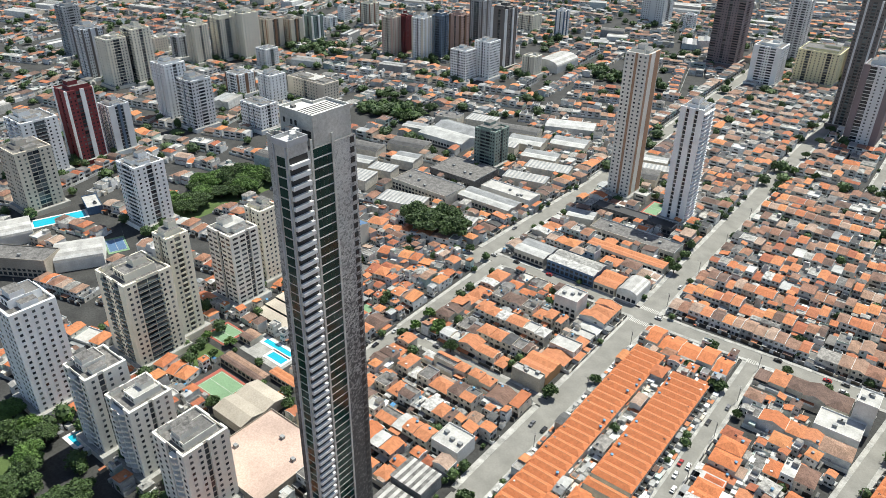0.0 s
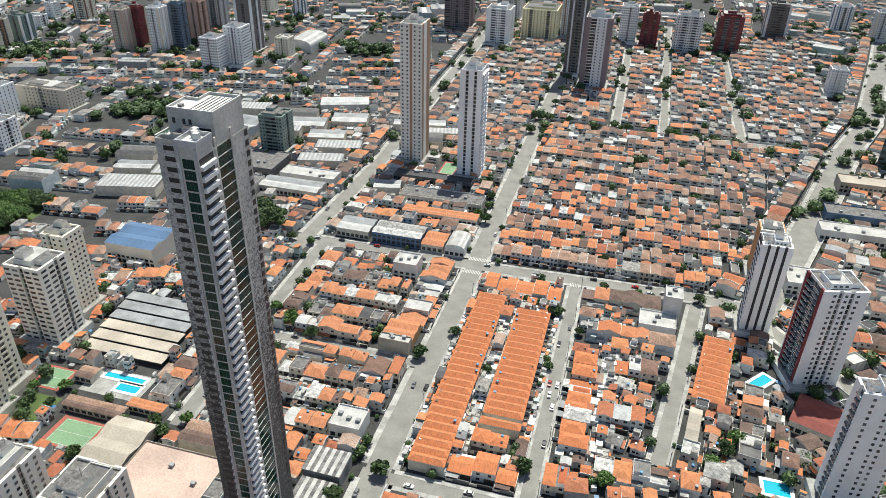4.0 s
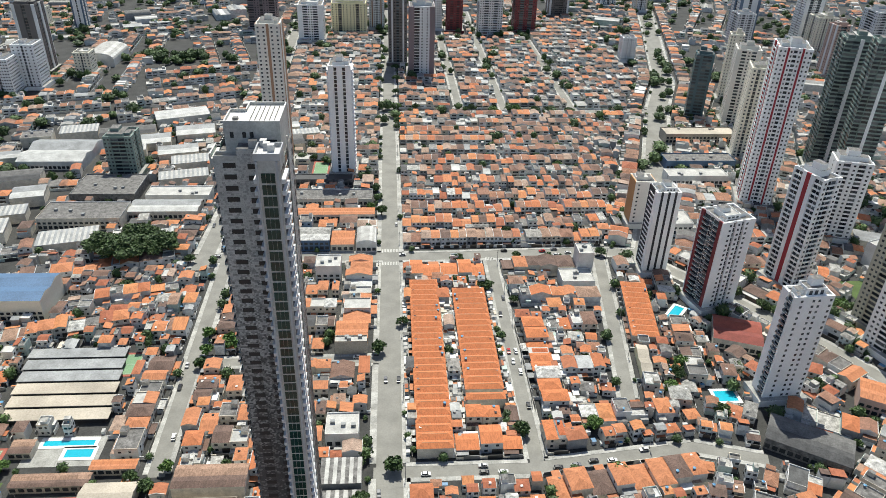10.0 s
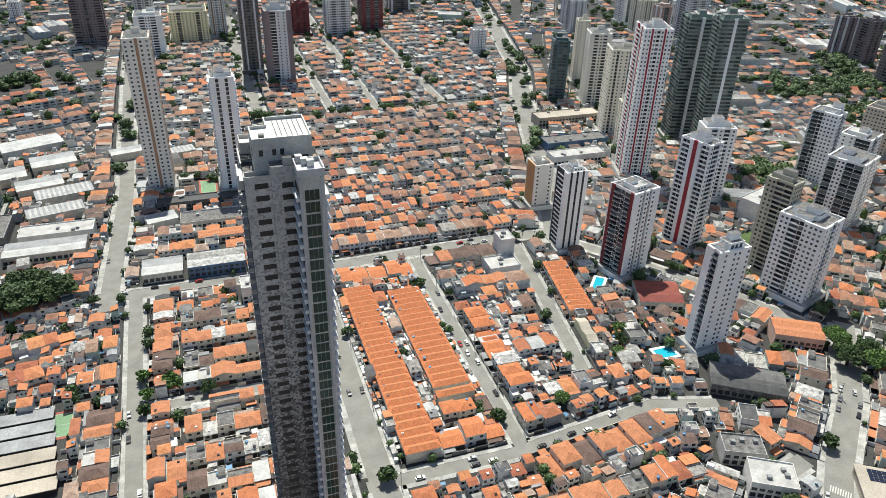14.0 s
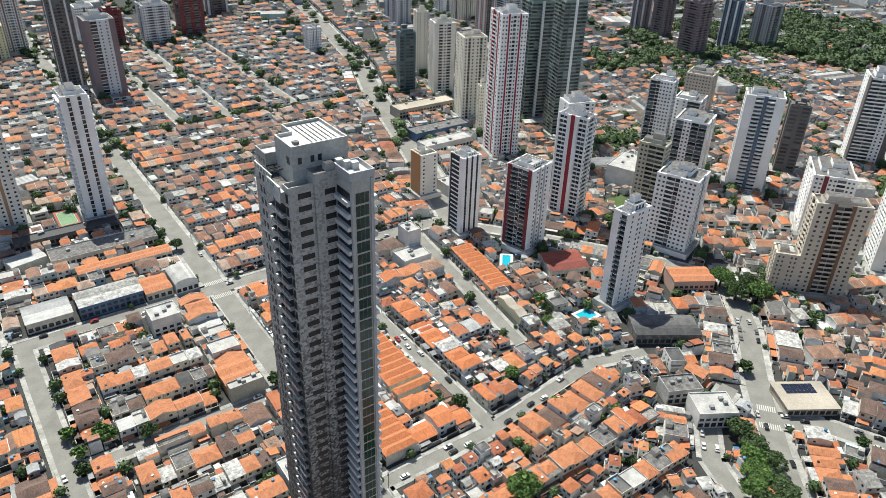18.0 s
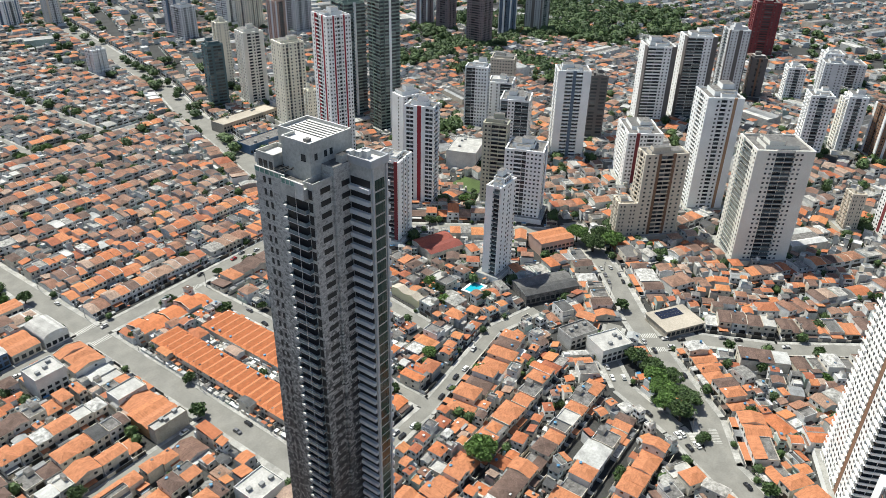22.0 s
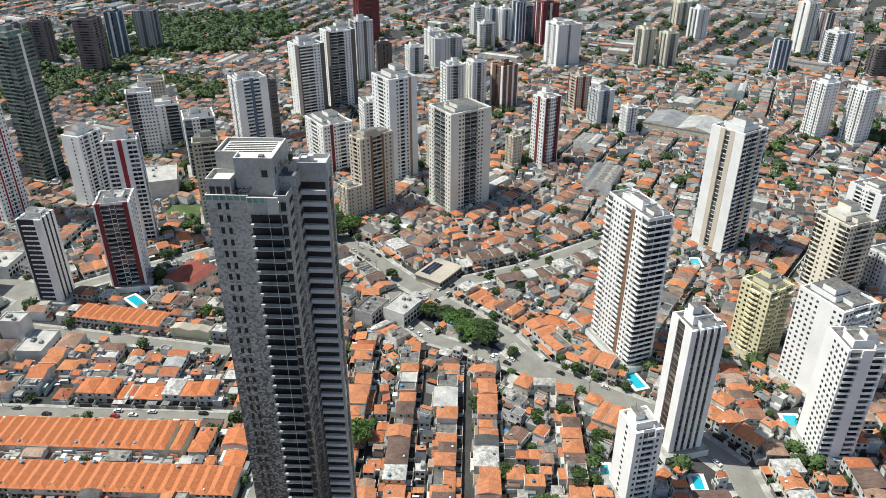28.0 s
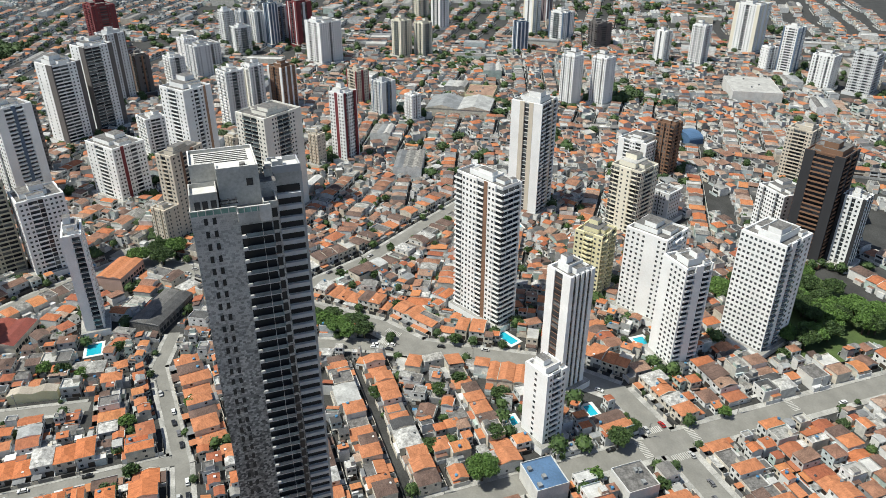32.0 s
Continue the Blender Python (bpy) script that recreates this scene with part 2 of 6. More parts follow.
M["rail_glass"] = glassy("pale_green_rail_glass", [(0.24, 0.42, 0.36), (0.32, 0.50, 0.44)], 0.1)
M["rail_dark"] = glassy("smoked_rail_glass", [(0.15, 0.20, 0.22), (0.20, 0.26, 0.28)], 0.12, 0.7)
M["band_white"] = surf("white_metal_band", [(0.70, 0.71, 0.72), (0.66, 0.67, 0.68)], 0.4, "island", 0.3, 1.0, 0.12, 0.1, 0.05)
M["red_net"] = surf("red_net", [(0.30, 0.04, 0.04)], 0.9)
# ---- helpers for meshes ----


class Geo:
    """Vertices, faces and materials of a mesh in the making."""

    def __init__(self):
        self.v, self.f, self.m, self.keys = [], [], [], []

    def key(self, k):
        if k not in self.keys:
            self.keys.append(k)
        return self.keys.index(k)

    def face(self, pts, k):
        n = len(self.v)
        self.v.extend(pts)
        self.f.append(tuple(range(n, n + len(pts))))
        self.m.append(self.key(k))

    def box(self, x0, x1, y0, y1, z0, z1, k, bottom=False, top=None):
        n = len(self.v)
        self.v += [(x0, y0, z0), (x1, y0, z0), (x1, y1, z0), (x0, y1, z0), (x0, y0, z1), (x1, y0, z1), (x1, y1, z1), (x0, y1, z1)]
        self.f += [(n + 4, n + 5, n + 6, n + 7), (n, n + 1, n + 5, n + 4), (n + 1, n + 2, n + 6, n + 5), (n + 2, n + 3, n + 7, n + 6), (n + 3, n, n + 4, n + 7)]
        i = self.key(k)
        self.m += [i if top is None else self.key(top), i, i, i, i]
        if bottom:
            self.f.append((n + 3, n + 2, n + 1, n))
            self.m.append(i)
        return self

    def gable(self, x0, x1, y0, y1, z0, rise, k, along="y", wall=None):
        """A two-slope roof with its ridge along x or y, and a solid underside."""
        n = len(self.v)
        t = 0.12
        if along == "y":
            xm = (x0 + x1) / 2
            self.v += [(x0, y0, z0), (x1, y0, z0), (x1, y1, z0), (x0, y1, z0), (xm, y0, z0 + rise), (xm, y1, z0 + rise)]
            fs = [(0, 4, 5, 3), (1, 2, 5, 4), (0, 1, 4), (2, 3, 5), (3, 2, 1, 0)]
        else:
            ym = (y0 + y1) / 2
            self.v += [(x0, y0, z0), (x1, y0, z0), (x1, y1, z0), (x0, y1, z0), (x0, ym, z0 + rise), (x1, ym, z0 + rise)]
            fs = [(0, 1, 5, 4), (2, 3, 4, 5), (3, 0, 4), (1, 2, 5), (3, 2, 1, 0)]
        i, w = self.key(k), self.key(wall or k)
        self.f += [tuple(n + q for q in f) for f in fs]
        self.m += [i, i, w, w, i]
        return self

    def hip(self, x0, x1, y0, y1, z0, rise, k):
        n = len(self.v)
        w, d = x1 - x0, y1 - y0
        r = min(w, d) / 2 * 0.95
        xm, ym = (x0 + x1) / 2, (y0 + y1) / 2
        a, b = ((x0 + r, ym), (x1 - r, ym)) if w >= d else ((xm, y0 + r), (xm, y1 - r))
        self.v += [(x0, y0, z0), (x1, y0, z0), (x1, y1, z0), (x0, y1, z0), (*a, z0 + rise), (*b, z0 + rise)]
        fs = [(0, 1, 5, 4), (1, 2, 5), (2, 3, 4, 5), (3, 0, 4)] if w >= d else [(0, 1, 4), (1, 2, 5, 4), (2, 3, 5), (3, 0, 4, 5)]
        self.f += [tuple(n + q for q in f) for f in fs] + [(n + 3, n + 2, n + 1, n)]
        self.m += [self.key(k)] * 5
        return self

    def shed(self, x0, x1, y0, y1, z0, z1, k):
        """One slope, from height z0 at y0 to z1 at y1."""
        n = len(self.v)
        self.v += [(x0, y0, z0), (x1, y0, z0), (x1, y1, z1), (x0, y1, z1), (x0, y0, z0 - 0.15), (x1, y0, z0 - 0.15), (x1, y1, z1 - 0.15), (x0, y1, z1 - 0.15)]
        self.f += [(n, n + 1, n + 2, n + 3), (n + 7, n + 6, n + 5, n + 4), (n + 4, n + 5, n + 1, n), (n + 5, n + 6, n + 2, n + 1), (n + 6, n + 7, n + 3, n + 2), (n + 7, n + 4, n, n + 3)]
        self.m += [self.key(k)] * 6
        return self

    def drum(self, x, y, r, z0, z1, k, n=12, r2=None):
        b = len(self.v)
        r2 = r if r2 is None else r2
        self.v += [(x + r * math.cos(6.2832 * q / n), y + r * math.sin(6.2832 * q / n), z0) for q in range(n)]
        self.v += [(x + r2 * math.cos(6.2832 * q / n), y + r2 * math.sin(6.2832 * q / n), z1) for q in range(n)]
        self.f += [(b + q, b + (q + 1) % n, b + n + (q + 1) % n, b + n + q) for q in range(n)] + [tuple(range(b + n, b + 2 * n))]
        self.m += [self.key(k)] * (n + 1)
        return self

    def ring(self, x0, x1, y0, y1, z0, z1, t, k):
        """A parapet round a rectangle, t thick."""
        self.box(x0, x1, y0, y0 + t, z0, z1, k).box(x0, x1, y1 - t, y1, z0, z1, k)
        return self.box(x0, x0 + t, y0 + t, y1 - t, z0, z1, k).box(x1 - t, x1, y0 + t, y1 - t, z0, z1, k)

    def add(self, other, x, y, turn, z=0.0):
        c, s, n = math.cos(turn), math.sin(turn), len(self.v)
        self.v += [(x + c * a - s * b, y + s * a + c * b, z + q) for a, b, q in other.v]
        self.f += [tuple(i + n for i in f) for f in other.f]
        ks = [self.key(k) for k in other.keys]
        self.m += [ks[i] for i in other.m]

    def mesh(self, name):
        me = bpy.data.meshes.new(name)
        me.from_pydata(self.v, [], self.f)
        for k in self.keys:
            me.materials.append(M[k])
        me.polygons.foreach_set("material_index", self.m)
        return me


def part(name, shape, parent, label="", at=(0, 0, 0), turn=0.0):
    """One mesh object under a thing or under a part."""
    ob = new(name, shape.mesh(name) if isinstance(shape, Geo) else shape)
    ob.parent = parent
    ob.location = at
    ob.rotation_euler = (0, 0, turn)
    if label:
        ob["label"] = label
    return ob


def thing(name, label, category, x=0.0, y=0.0, turn=0.0, group="", z=0.0):
    ob = new(name)
    ob.location, ob.rotation_euler = (x, y, z), (0, 0, turn)
    return tagged(ob, label, category, group)


def structure(name, shape, label=""):
    return tagged(new(name, shape.mesh(name)), label, "", "", "structure")


# ---- plan: streets, and what stands where ----
RND = random.Random(7)
STREETS = []
TAKEN = set()


def street(name, width, *pts):
    STREETS.append((name, width / 2, pts))


def seg_dist(x, y, a, b):
    dx, dy = b[0] - a[0], b[1] - a[1]
    k = max(0.0, min(1.0, ((x - a[0]) * dx + (y - a[1]) * dy) / (dx * dx + dy * dy)))
    return math.hypot(x - a[0] - k * dx, y - a[1] - k * dy)


def on_road(x, y, margin=0.0, skip=None):
    for name, half, pts in STREETS:
        if name == skip:
            continue
        for a, b in zip(pts, pts[1:]):
            lo, hi = min(a[0], b[0]) - half - margin, max(a[0], b[0]) + half + margin
            if lo < x < hi and min(a[1], b[1]) - half - margin < y < max(a[1], b[1]) + half + margin and seg_dist(x, y, a, b) < half + margin:
                return True
    return False


def cells(x, y, w, d, turn, step=2.5):
    c, s = math.cos(turn), math.sin(turn)
    nx, ny = max(1, round(w / step)), max(1, round(d / step))
    for i in range(nx):
        for j in range(ny):
            a, b = ((i + 0.5) / nx - 0.5) * w, ((j + 0.5) / ny - 0.5) * d
            yield int((x + c * a - s * b) // 2.5), int((y + s * a + c * b) // 2.5)


def free(x, y, w, d, turn):
    return not any(c in TAKEN for c in cells(x, y, w * 0.86, d * 0.86, turn))


def take(x, y, w, d, turn=0.0):
    TAKEN.update(cells(x, y, w, d, turn))


street("road_main", 11, (32, -340), (33, -112), (32, 60), (32.5, 200), (31.5, 400), (30, 900))
street("road_cross", 9, (-84, 211), (60, 211), (160, 215), (190, 212))
street("road_lane_east", 6, (94, 40), (94.5, 206))
street("road_lane_far_east", 6.5, (144, 80), (152, 134), (162, 206))
street("road_south", 6, (27, 39), (90, 39), (164, 48), (192, 40))
street("road_west", 7, (-62, 42), (-64, 130), (-66, 211))
street("road_northwest", 10, (-80, 200), (-76, 350), (-84, 600), (-90, 900))
street("road_side", 5.5, (-60, 112), (27, 112))
street("avenue", 18, (196, 212), (226, 293), (250, 362), (290, 483), (322, 560), (375, 765), (420, 950))
street("road_north_a", 6.5, (98, 470), (93, 900))
street("road_north_b", 6.5, (140, 475), (140, 900))
street("road_north_c", 6.5, (206, 480), (204, 900))
street("road_north_cross", 7, (36, 468), (280, 476))
street("road_southeast", 11, (300, 72), (257, 24), (218, -9), (186, -41), (163, -66), (138, -81), (125, -100), (105, -133), (71, -160), (27, -163), (-80, -163))
street("road_branch", 8, (205, -2), (180, -8), (160, -26), (147, -56), (130, -84))
street("road_east", 9, (205, -28), (221, -43), (238, -79), (273, -128), (312, -185))
street("road_hill", 8, (186, 212), (228, 160), (262, 112), (288, 66))

# ---- houses ----


def house(w, d, r, look_=None, plain=False, clay=0.8):
    """The parts of one house, standing with its front towards -y: a list of (name, shape). w and d: the built plot."""
    out = []
    storeys = 1 if r.random() < 0.35 else 2
    h = storeys * 2.9 + r.uniform(-0.2, 0.4) if look_ != "terrace" else 5.7
    kind = look_ or r.choices(["gable", "cross", "hip", "flat", "metal", "shed", "mono"], [30, 14, 24, 12, 6, 7, 7])[0]
    tile = "tile_red" if clay > 0.9 else "tile" if r.random() < clay else "tile_old"
    yard = min(3.6, d * 0.2) if kind != "terrace" else 2.2
    back = d * r.uniform(0.08, 0.24) if kind != "terrace" else d * 0.06
    x0, x1, y0, y1 = -w / 2, w / 2, -d / 2 + yard, d / 2 - back
    body = Geo().box(x0 + 0.05, x1 - 0.05, y0, y1, 0, h, r.choice(["wall", "wall", "wall", "white"]), top=r.choice(["flat", "flat", "dark_roof", "white_roof"]))
    roof = Geo()
    e = 0.35
    if kind == "gable":
        roof.gable(x0, x1, y0 - e, y1 + e, h, (y1 - y0) * 0.13, tile, "x", "wall")
        if r.random() < 0.6:
            roof.gable(x1 - 0.22, x1, y0 - e, y1 + e, h + 0.3, (y1 - y0) * 0.13, "wall", "x", "wall")
    elif kind == "terrace":
        # each house has its own ridge across the row, hipped at both ends, and a pale ridge line
        roof.hip(x0, x1, y0 - e, y1 + e, h, 1.25, tile)
        roof.gable(-0.13, 0.13, y0 + 2.0, y1 - 2.0, h + 1.2, 0.1, "tile_cap", "y", "tile_cap")
    elif kind == "cross":
        roof.gable(x0 - 0.1, x1 + 0.1, y0 - e, y1 + e, h, w * 0.17, tile, "y", "wall")
        if r.random() < 0.5:
            roof.box(x0 - 0.1, x0 + 0.1, y0 - e, y1 + e, h - 0.2, h + 0.55, "wall")
    elif kind == "hip":
        cover = tile if r.random() < 0.9 else "flat"
        if w > 9 and not plain and r.random() < 0.5:
            xs = x0 + w * r.uniform(0.45, 0.6)
            roof.hip(x0 - 0.15, xs, y0 - e, y1 + e, h, (xs - x0) * 0.2, cover).hip(xs, x1 + 0.15, y0 + 1.2, y1 + e, h - 0.3, (x1 - xs) * 0.2, cover)
        else:
            roof.hip(x0 - 0.15, x1 + 0.15, y0 - e, y1 + e, h, min(w, y1 - y0) * 0.2, cover)
    elif kind == "shed":
        roof.shed(x0, x1, y0 - e, y1, h + 0.3, h + 1.3, tile)
    elif kind == "mono":
        ym = (y0 + y1) / 2
        roof.shed(x0, x1, y0 - e, ym, h + 0.2, h + 1.1, tile)
        roof.ring(x0, x1, ym, y1, h, h + 0.6, 0.15, "wall")
    elif kind == "metal":
        roof.gable(x0, x1, y0 - e, y1 + e, h, 0.7, r.choice(["metal", "dark_roof", "flat"]), "x", "wall")
    else:
        roof.ring(x0, x1, y0, y1, h, h + r.uniform(0.3, 0.9), 0.18, "wall")
        if r.random() < 0.6:
            a = r.uniform(0.25, 0.5) * w
            roof.box(x1 - a - 0.3, x1 - 0.3, y1 - 3.2, y1 - 0.3, h, h + 2.2, "wall", top="flat")
    out += [("wall", body), ("roof", roof)]
    if plain:
        # wide panel flat on the wall, its dark colour standing for a garage's shaded inside
        front = Geo().box(x0 + w * 0.12, x0 + w * r.uniform(0.6, 0.9), y0 - 0.06, y0 + 0.02, 0, 2.3, "gate", True)
        if storeys == 2:
            front.box(x0 + w * r.uniform(0.1, 0.3), x0 + w * r.uniform(0.55, 0.9), y0 - 0.06, y0 + 0.02, 3.7, 5.0, "glass", True)
        out.append(("front", front))
        out.append(("yard_wall", Geo().box(x0, x1, -d / 2, -d / 2 + 0.2, 0, 2.0, "wall").box(x0 + w * 0.1, x0 + w * r.uniform(0.3, 0.9), y1, d / 2, 0, r.uniform(2.2, 3.4), "wall", top=r.choice(["flat", "white_roof", "tile_old", "metal"]))))
        return out, h
    # front: windows, a dark garage opening, a low yard wall with gate; behind: an annex and clutter
    n = 2
    for s in range(storeys):
        for k in range(n):
            xc = x0 + (k + 0.5) * w / n
            ww = r.uniform(0.5, 0.8)
            if s == 0 and k == n - 1:
                half = w * r.uniform(0.16, 0.24)
                # a garage opening: flat panel, mostly dark in place of the shade inside
                out.append(("door", Geo().box(xc - half, xc + half, y0 - 0.06, y0 + 0.02, 0, 2.35, "gate", True)))
            else:
                out.append(("window", Geo().box(xc - ww, xc + ww, y0 - 0.06, y0 + 0.02, 1.0 + s * 2.9, 2.2 + s * 2.9, "glass", True)))
    if kind != "terrace":
        sides = Geo()
        for sx, edge in ((-1, x0 + 0.05), (1, x1 - 0.05)):
            for s in range(storeys):
                for k in range(2):
                    if r.random() < 0.7:
                        yc, ww = y0 + (y1 - y0) * (0.3 + 0.42 * k) + r.uniform(-0.6, 0.6), r.uniform(0.4, 0.7)
                        sides.box(min(edge, edge + sx * 0.06), max(edge, edge + sx * 0.06), yc - ww, yc + ww, 1.1 + s * 2.9, 2.1 + s * 2.9, "glass", True)
        if sides.v:
            out.append(("side_window", sides))
    fence = Geo().box(x0, x1, -d / 2, -d / 2 + 0.18, 0, r.uniform(1.2, 2.2), "wall")
    fence.box(x0 - 0.08, x0 + 0.08, -d / 2 + 0.18, y0, 0, 1.9, "wall")
    if r.random() < 0.55:
        fence.box(x0 + 0.2, x0 + w * r.uniform(0.4, 0.95), -d / 2 + 0.1, y0, 2.3, 2.42, r.choice(["metal", "flat", "tile", "tile", "tile_old"]), True)
    fence.box(x1 - w * 0.7, x1 - 0.3, -d / 2 - 0.04, -d / 2 + 0.22, 0, 2.0, "gate")
    out.append(("yard_wall", fence))
    if back > 1.0:
        an = Geo().box(x0, x1, d / 2 - 0.15, d / 2, 0, 2.2, "wall")
        aw = w * r.uniform(0.4, 0.8)
        ax = x0 if r.random() < 0.5 else x1 - aw
        an.box(ax, ax + aw, y1, d / 2 - 0.2, 0, r.uniform(2.3, 4.0), "wall", top=r.choice(["flat", "tile", "tile_old", "metal", "wall", "tile"]))
        out.append(("annex", an))
    if r.random() < 0.2:
        tx, ty = r.uniform(x0 + 1, x1 - 1), r.uniform(y1 - 2.5, y1 - 0.8)
        base = h + (0.0 if kind == "flat" else 0.3)
        out.append(("water_tank", Geo().drum(tx, ty, 0.55, base, base + 1.1, "tank", 10, 0.65).drum(tx, ty, 0.7, base + 1.1, base + 1.25, "tank", 10, 0.2)))
    if kind in ("gable", "terrace", "hip") and r.random() < 0.3:
        cx = r.uniform(-w / 4, w / 4)
        out.append(("skylight", Geo().box(cx - 0.5, cx + 0.5, y0 + 1.2, y0 + 2.2, h + 0.25, h + 0.75 + 0.2, r.choice(["white", "glass", "flat"]))))
    return out, h


LABELS = {
    "terrace": "terraced house with orange clay tiles and a walled front yard",
    "gable": "painted house with a ridged orange clay tile roof", "cross": "narrow house with a gabled orange tile roof",
    "hip": "detached house with a hipped clay tile roof", "flat": "rendered house with a flat concrete roof and parapet",
    "metal": "rendered house with a grey sheet metal roof", "shed": "small house with one slope of clay tiles",
    "mono": "house with half a tile roof and half an open terrace"}
COUNT = [0, 0]
FAR = {}


def put_house(x, y, w, d, turn, r, look_=None, near=None, plain=False):
    """One house with its middle at x, y: near ones are things with parts, the rest of a block is one mesh."""
    take(x, y, w, d, turn)
    kind = look_ or r.choices(["gable", "cross", "hip", "flat", "metal", "shed", "mono"], [18, 14, 34, 15, 8, 5, 6] if not plain else [30, 12, 22, 22, 12, 2, 0])[0]
    dist = math.hypot(x, y)
    plain = plain or dist > 340
    parts, h = house(w, d, r, kind, plain, 1.0 if near and look_ and y > 36 else 0.82 if dist < 210 else 0.4 if not plain else 0.3)
    if near and COUNT[0] < 230:
        COUNT[0] += 1
        ob = thing("terraced_house" if kind == "terrace" else "house", LABELS[kind], "house", x, y, turn, near)
        for name, g in parts:
            part(name, g, ob)
    elif dist < 330 and COUNT[1] < 135 and in_view(x, y) and not plain and (y < 110 or x < 60):
        COUNT[1] += 1
        ob = thing("house", LABELS[kind], "house", x, y, turn, "houses of the wider blocks")
        g = FAR.setdefault((int(x // 260), int(y // 260)), Geo())
        for name, shape in parts:
            if name in ("wall", "roof", "yard_wall"):
                part(name, shape, ob)
            else:
                g.add(shape, x, y, turn)
    else:
        g = FAR.setdefault((int(x // 260), int(y // 260)), Geo())
        for name, shape in parts:
            if dist > 230 and name in ("water_tank", "skylight", "side_window"):
                continue
            g.add(shape, x, y, turn)


def row(x0, y0, x1, y1, depth, pitch, look_=None, near=None, seed=1, plain=False, gaps=0.03, clear=1.2):
    """Houses side by side from one point to the other; they stand to the left of the line and face it."""
    r = random.Random(seed * 7919 + int(x0 * 3 + y0))
    length = math.hypot(x1 - x0, y1 - y0)
    ux, uy = (x1 - x0) / length, (y1 - y0) / length
    turn, s = math.atan2(uy, ux), 0.0
    while s < length - 3.5:
        w = pitch * r.uniform(0.85, 1.25) if look_ != "terrace" else pitch
        if r.random() < 0.1 and look_ is None:
            w *= 1.7
        w = min(w, length - s)
        dd = depth * (r.uniform(0.82, 1.0) if look_ != "terrace" else 1.0)
        cx, cy = x0 + ux * (s + w / 2) - uy * dd / 2, y0 + uy * (s + w / 2) + ux * dd / 2
        hw, hd = w / 2, dd / 2
        bad = not free(cx, cy, w, dd, turn) or r.random() < gaps
        for a, b in ((-hw, -hd), (hw, -hd), (hw, hd), (-hw, hd), (0, 0)):
            if bad:
                break
            bad = on_road(cx + ux * a - uy * b, cy + uy * a + ux * b, clear)
        if not bad:
            put_house(cx, cy, w - 0.1, dd, turn, r, look_, near, plain)
        s += w if not bad else 2.0 if w > 3 else w


def in_view(x, y):
    """Whether the flight ever looks towards a place."""
    a = math.degrees(math.atan2(x + 10, y + 60))
    return (-84 < a < 152 and math.hypot(x, y) < 1450) or (math.hypot(x - 20, y + 200) < 210 and x > -140)


def near_turn(x, y):
    """The direction of the nearest street."""
    best, turn = 90.0, 0.0
    for name, half, pts in STREETS:
        for a, b in zip(pts, pts[1:]):
            d = seg_dist(x, y, a, b)
            if d < best:
                best, turn = d, math.atan2(b[1] - a[1], b[0] - a[0])
    return turn


def infill(x0, x1, y0, y1, step, seed, sizes):
    """Houses on whatever plots the rows have left empty."""
    r = random.Random(seed)
    x = x0
    while x < x1:
        y = y0
        while y < y1:
            px, py = x + r.uniform(-2, 2), y + r.uniform(-2, 2)
            y += step
            if not in_view(px, py):
                continue
            turn = near_turn(px, py)
            for w, d in sizes:
                w, d = w * r.uniform(0.9, 1.15), d * r.uniform(0.9, 1.15)
                if free(px, py, w * 1.16, d * 1.16, turn) and not any(on_road(px + a, py + b, 2.6) for a, b in ((w / 2, 0), (-w / 2, 0), (0, d / 2), (0, -d / 2), (0, 0))):
                    put_house(px, py, w, d, turn + r.choice((0, math.pi)), r, None if w > 5 else r.choice(["flat", "metal", "shed", "gable"]))
                    break
        x += step

# ---- apartment towers ----
WORDS = {"P": "rows of small windows", "B": "stacked balconies", "S": "tall vertical stripes", "G": "bands of glass"}


TOWERS = []
KINDS = {
    "P": ("wwrww|wwww", "wrwwrw|wwpww", "wwpww|wrrw", "pwwrwwp|wwwww", "wwrwrww|wrw"),
    "B": ("wbbw|wrw", "bwrwb|wbw", "wbwbw|wbbw", "pbwbp|wwrww", "wcwcw|wbw", "rbwwbr|wbbw"),
    "S": ("awrwa|wapaw", "aprpa|wraw", "wawbwaw|prarp", "awbbwa|waw"),
    "G": ("gagga|gaag", "aggga|ggag"),
}


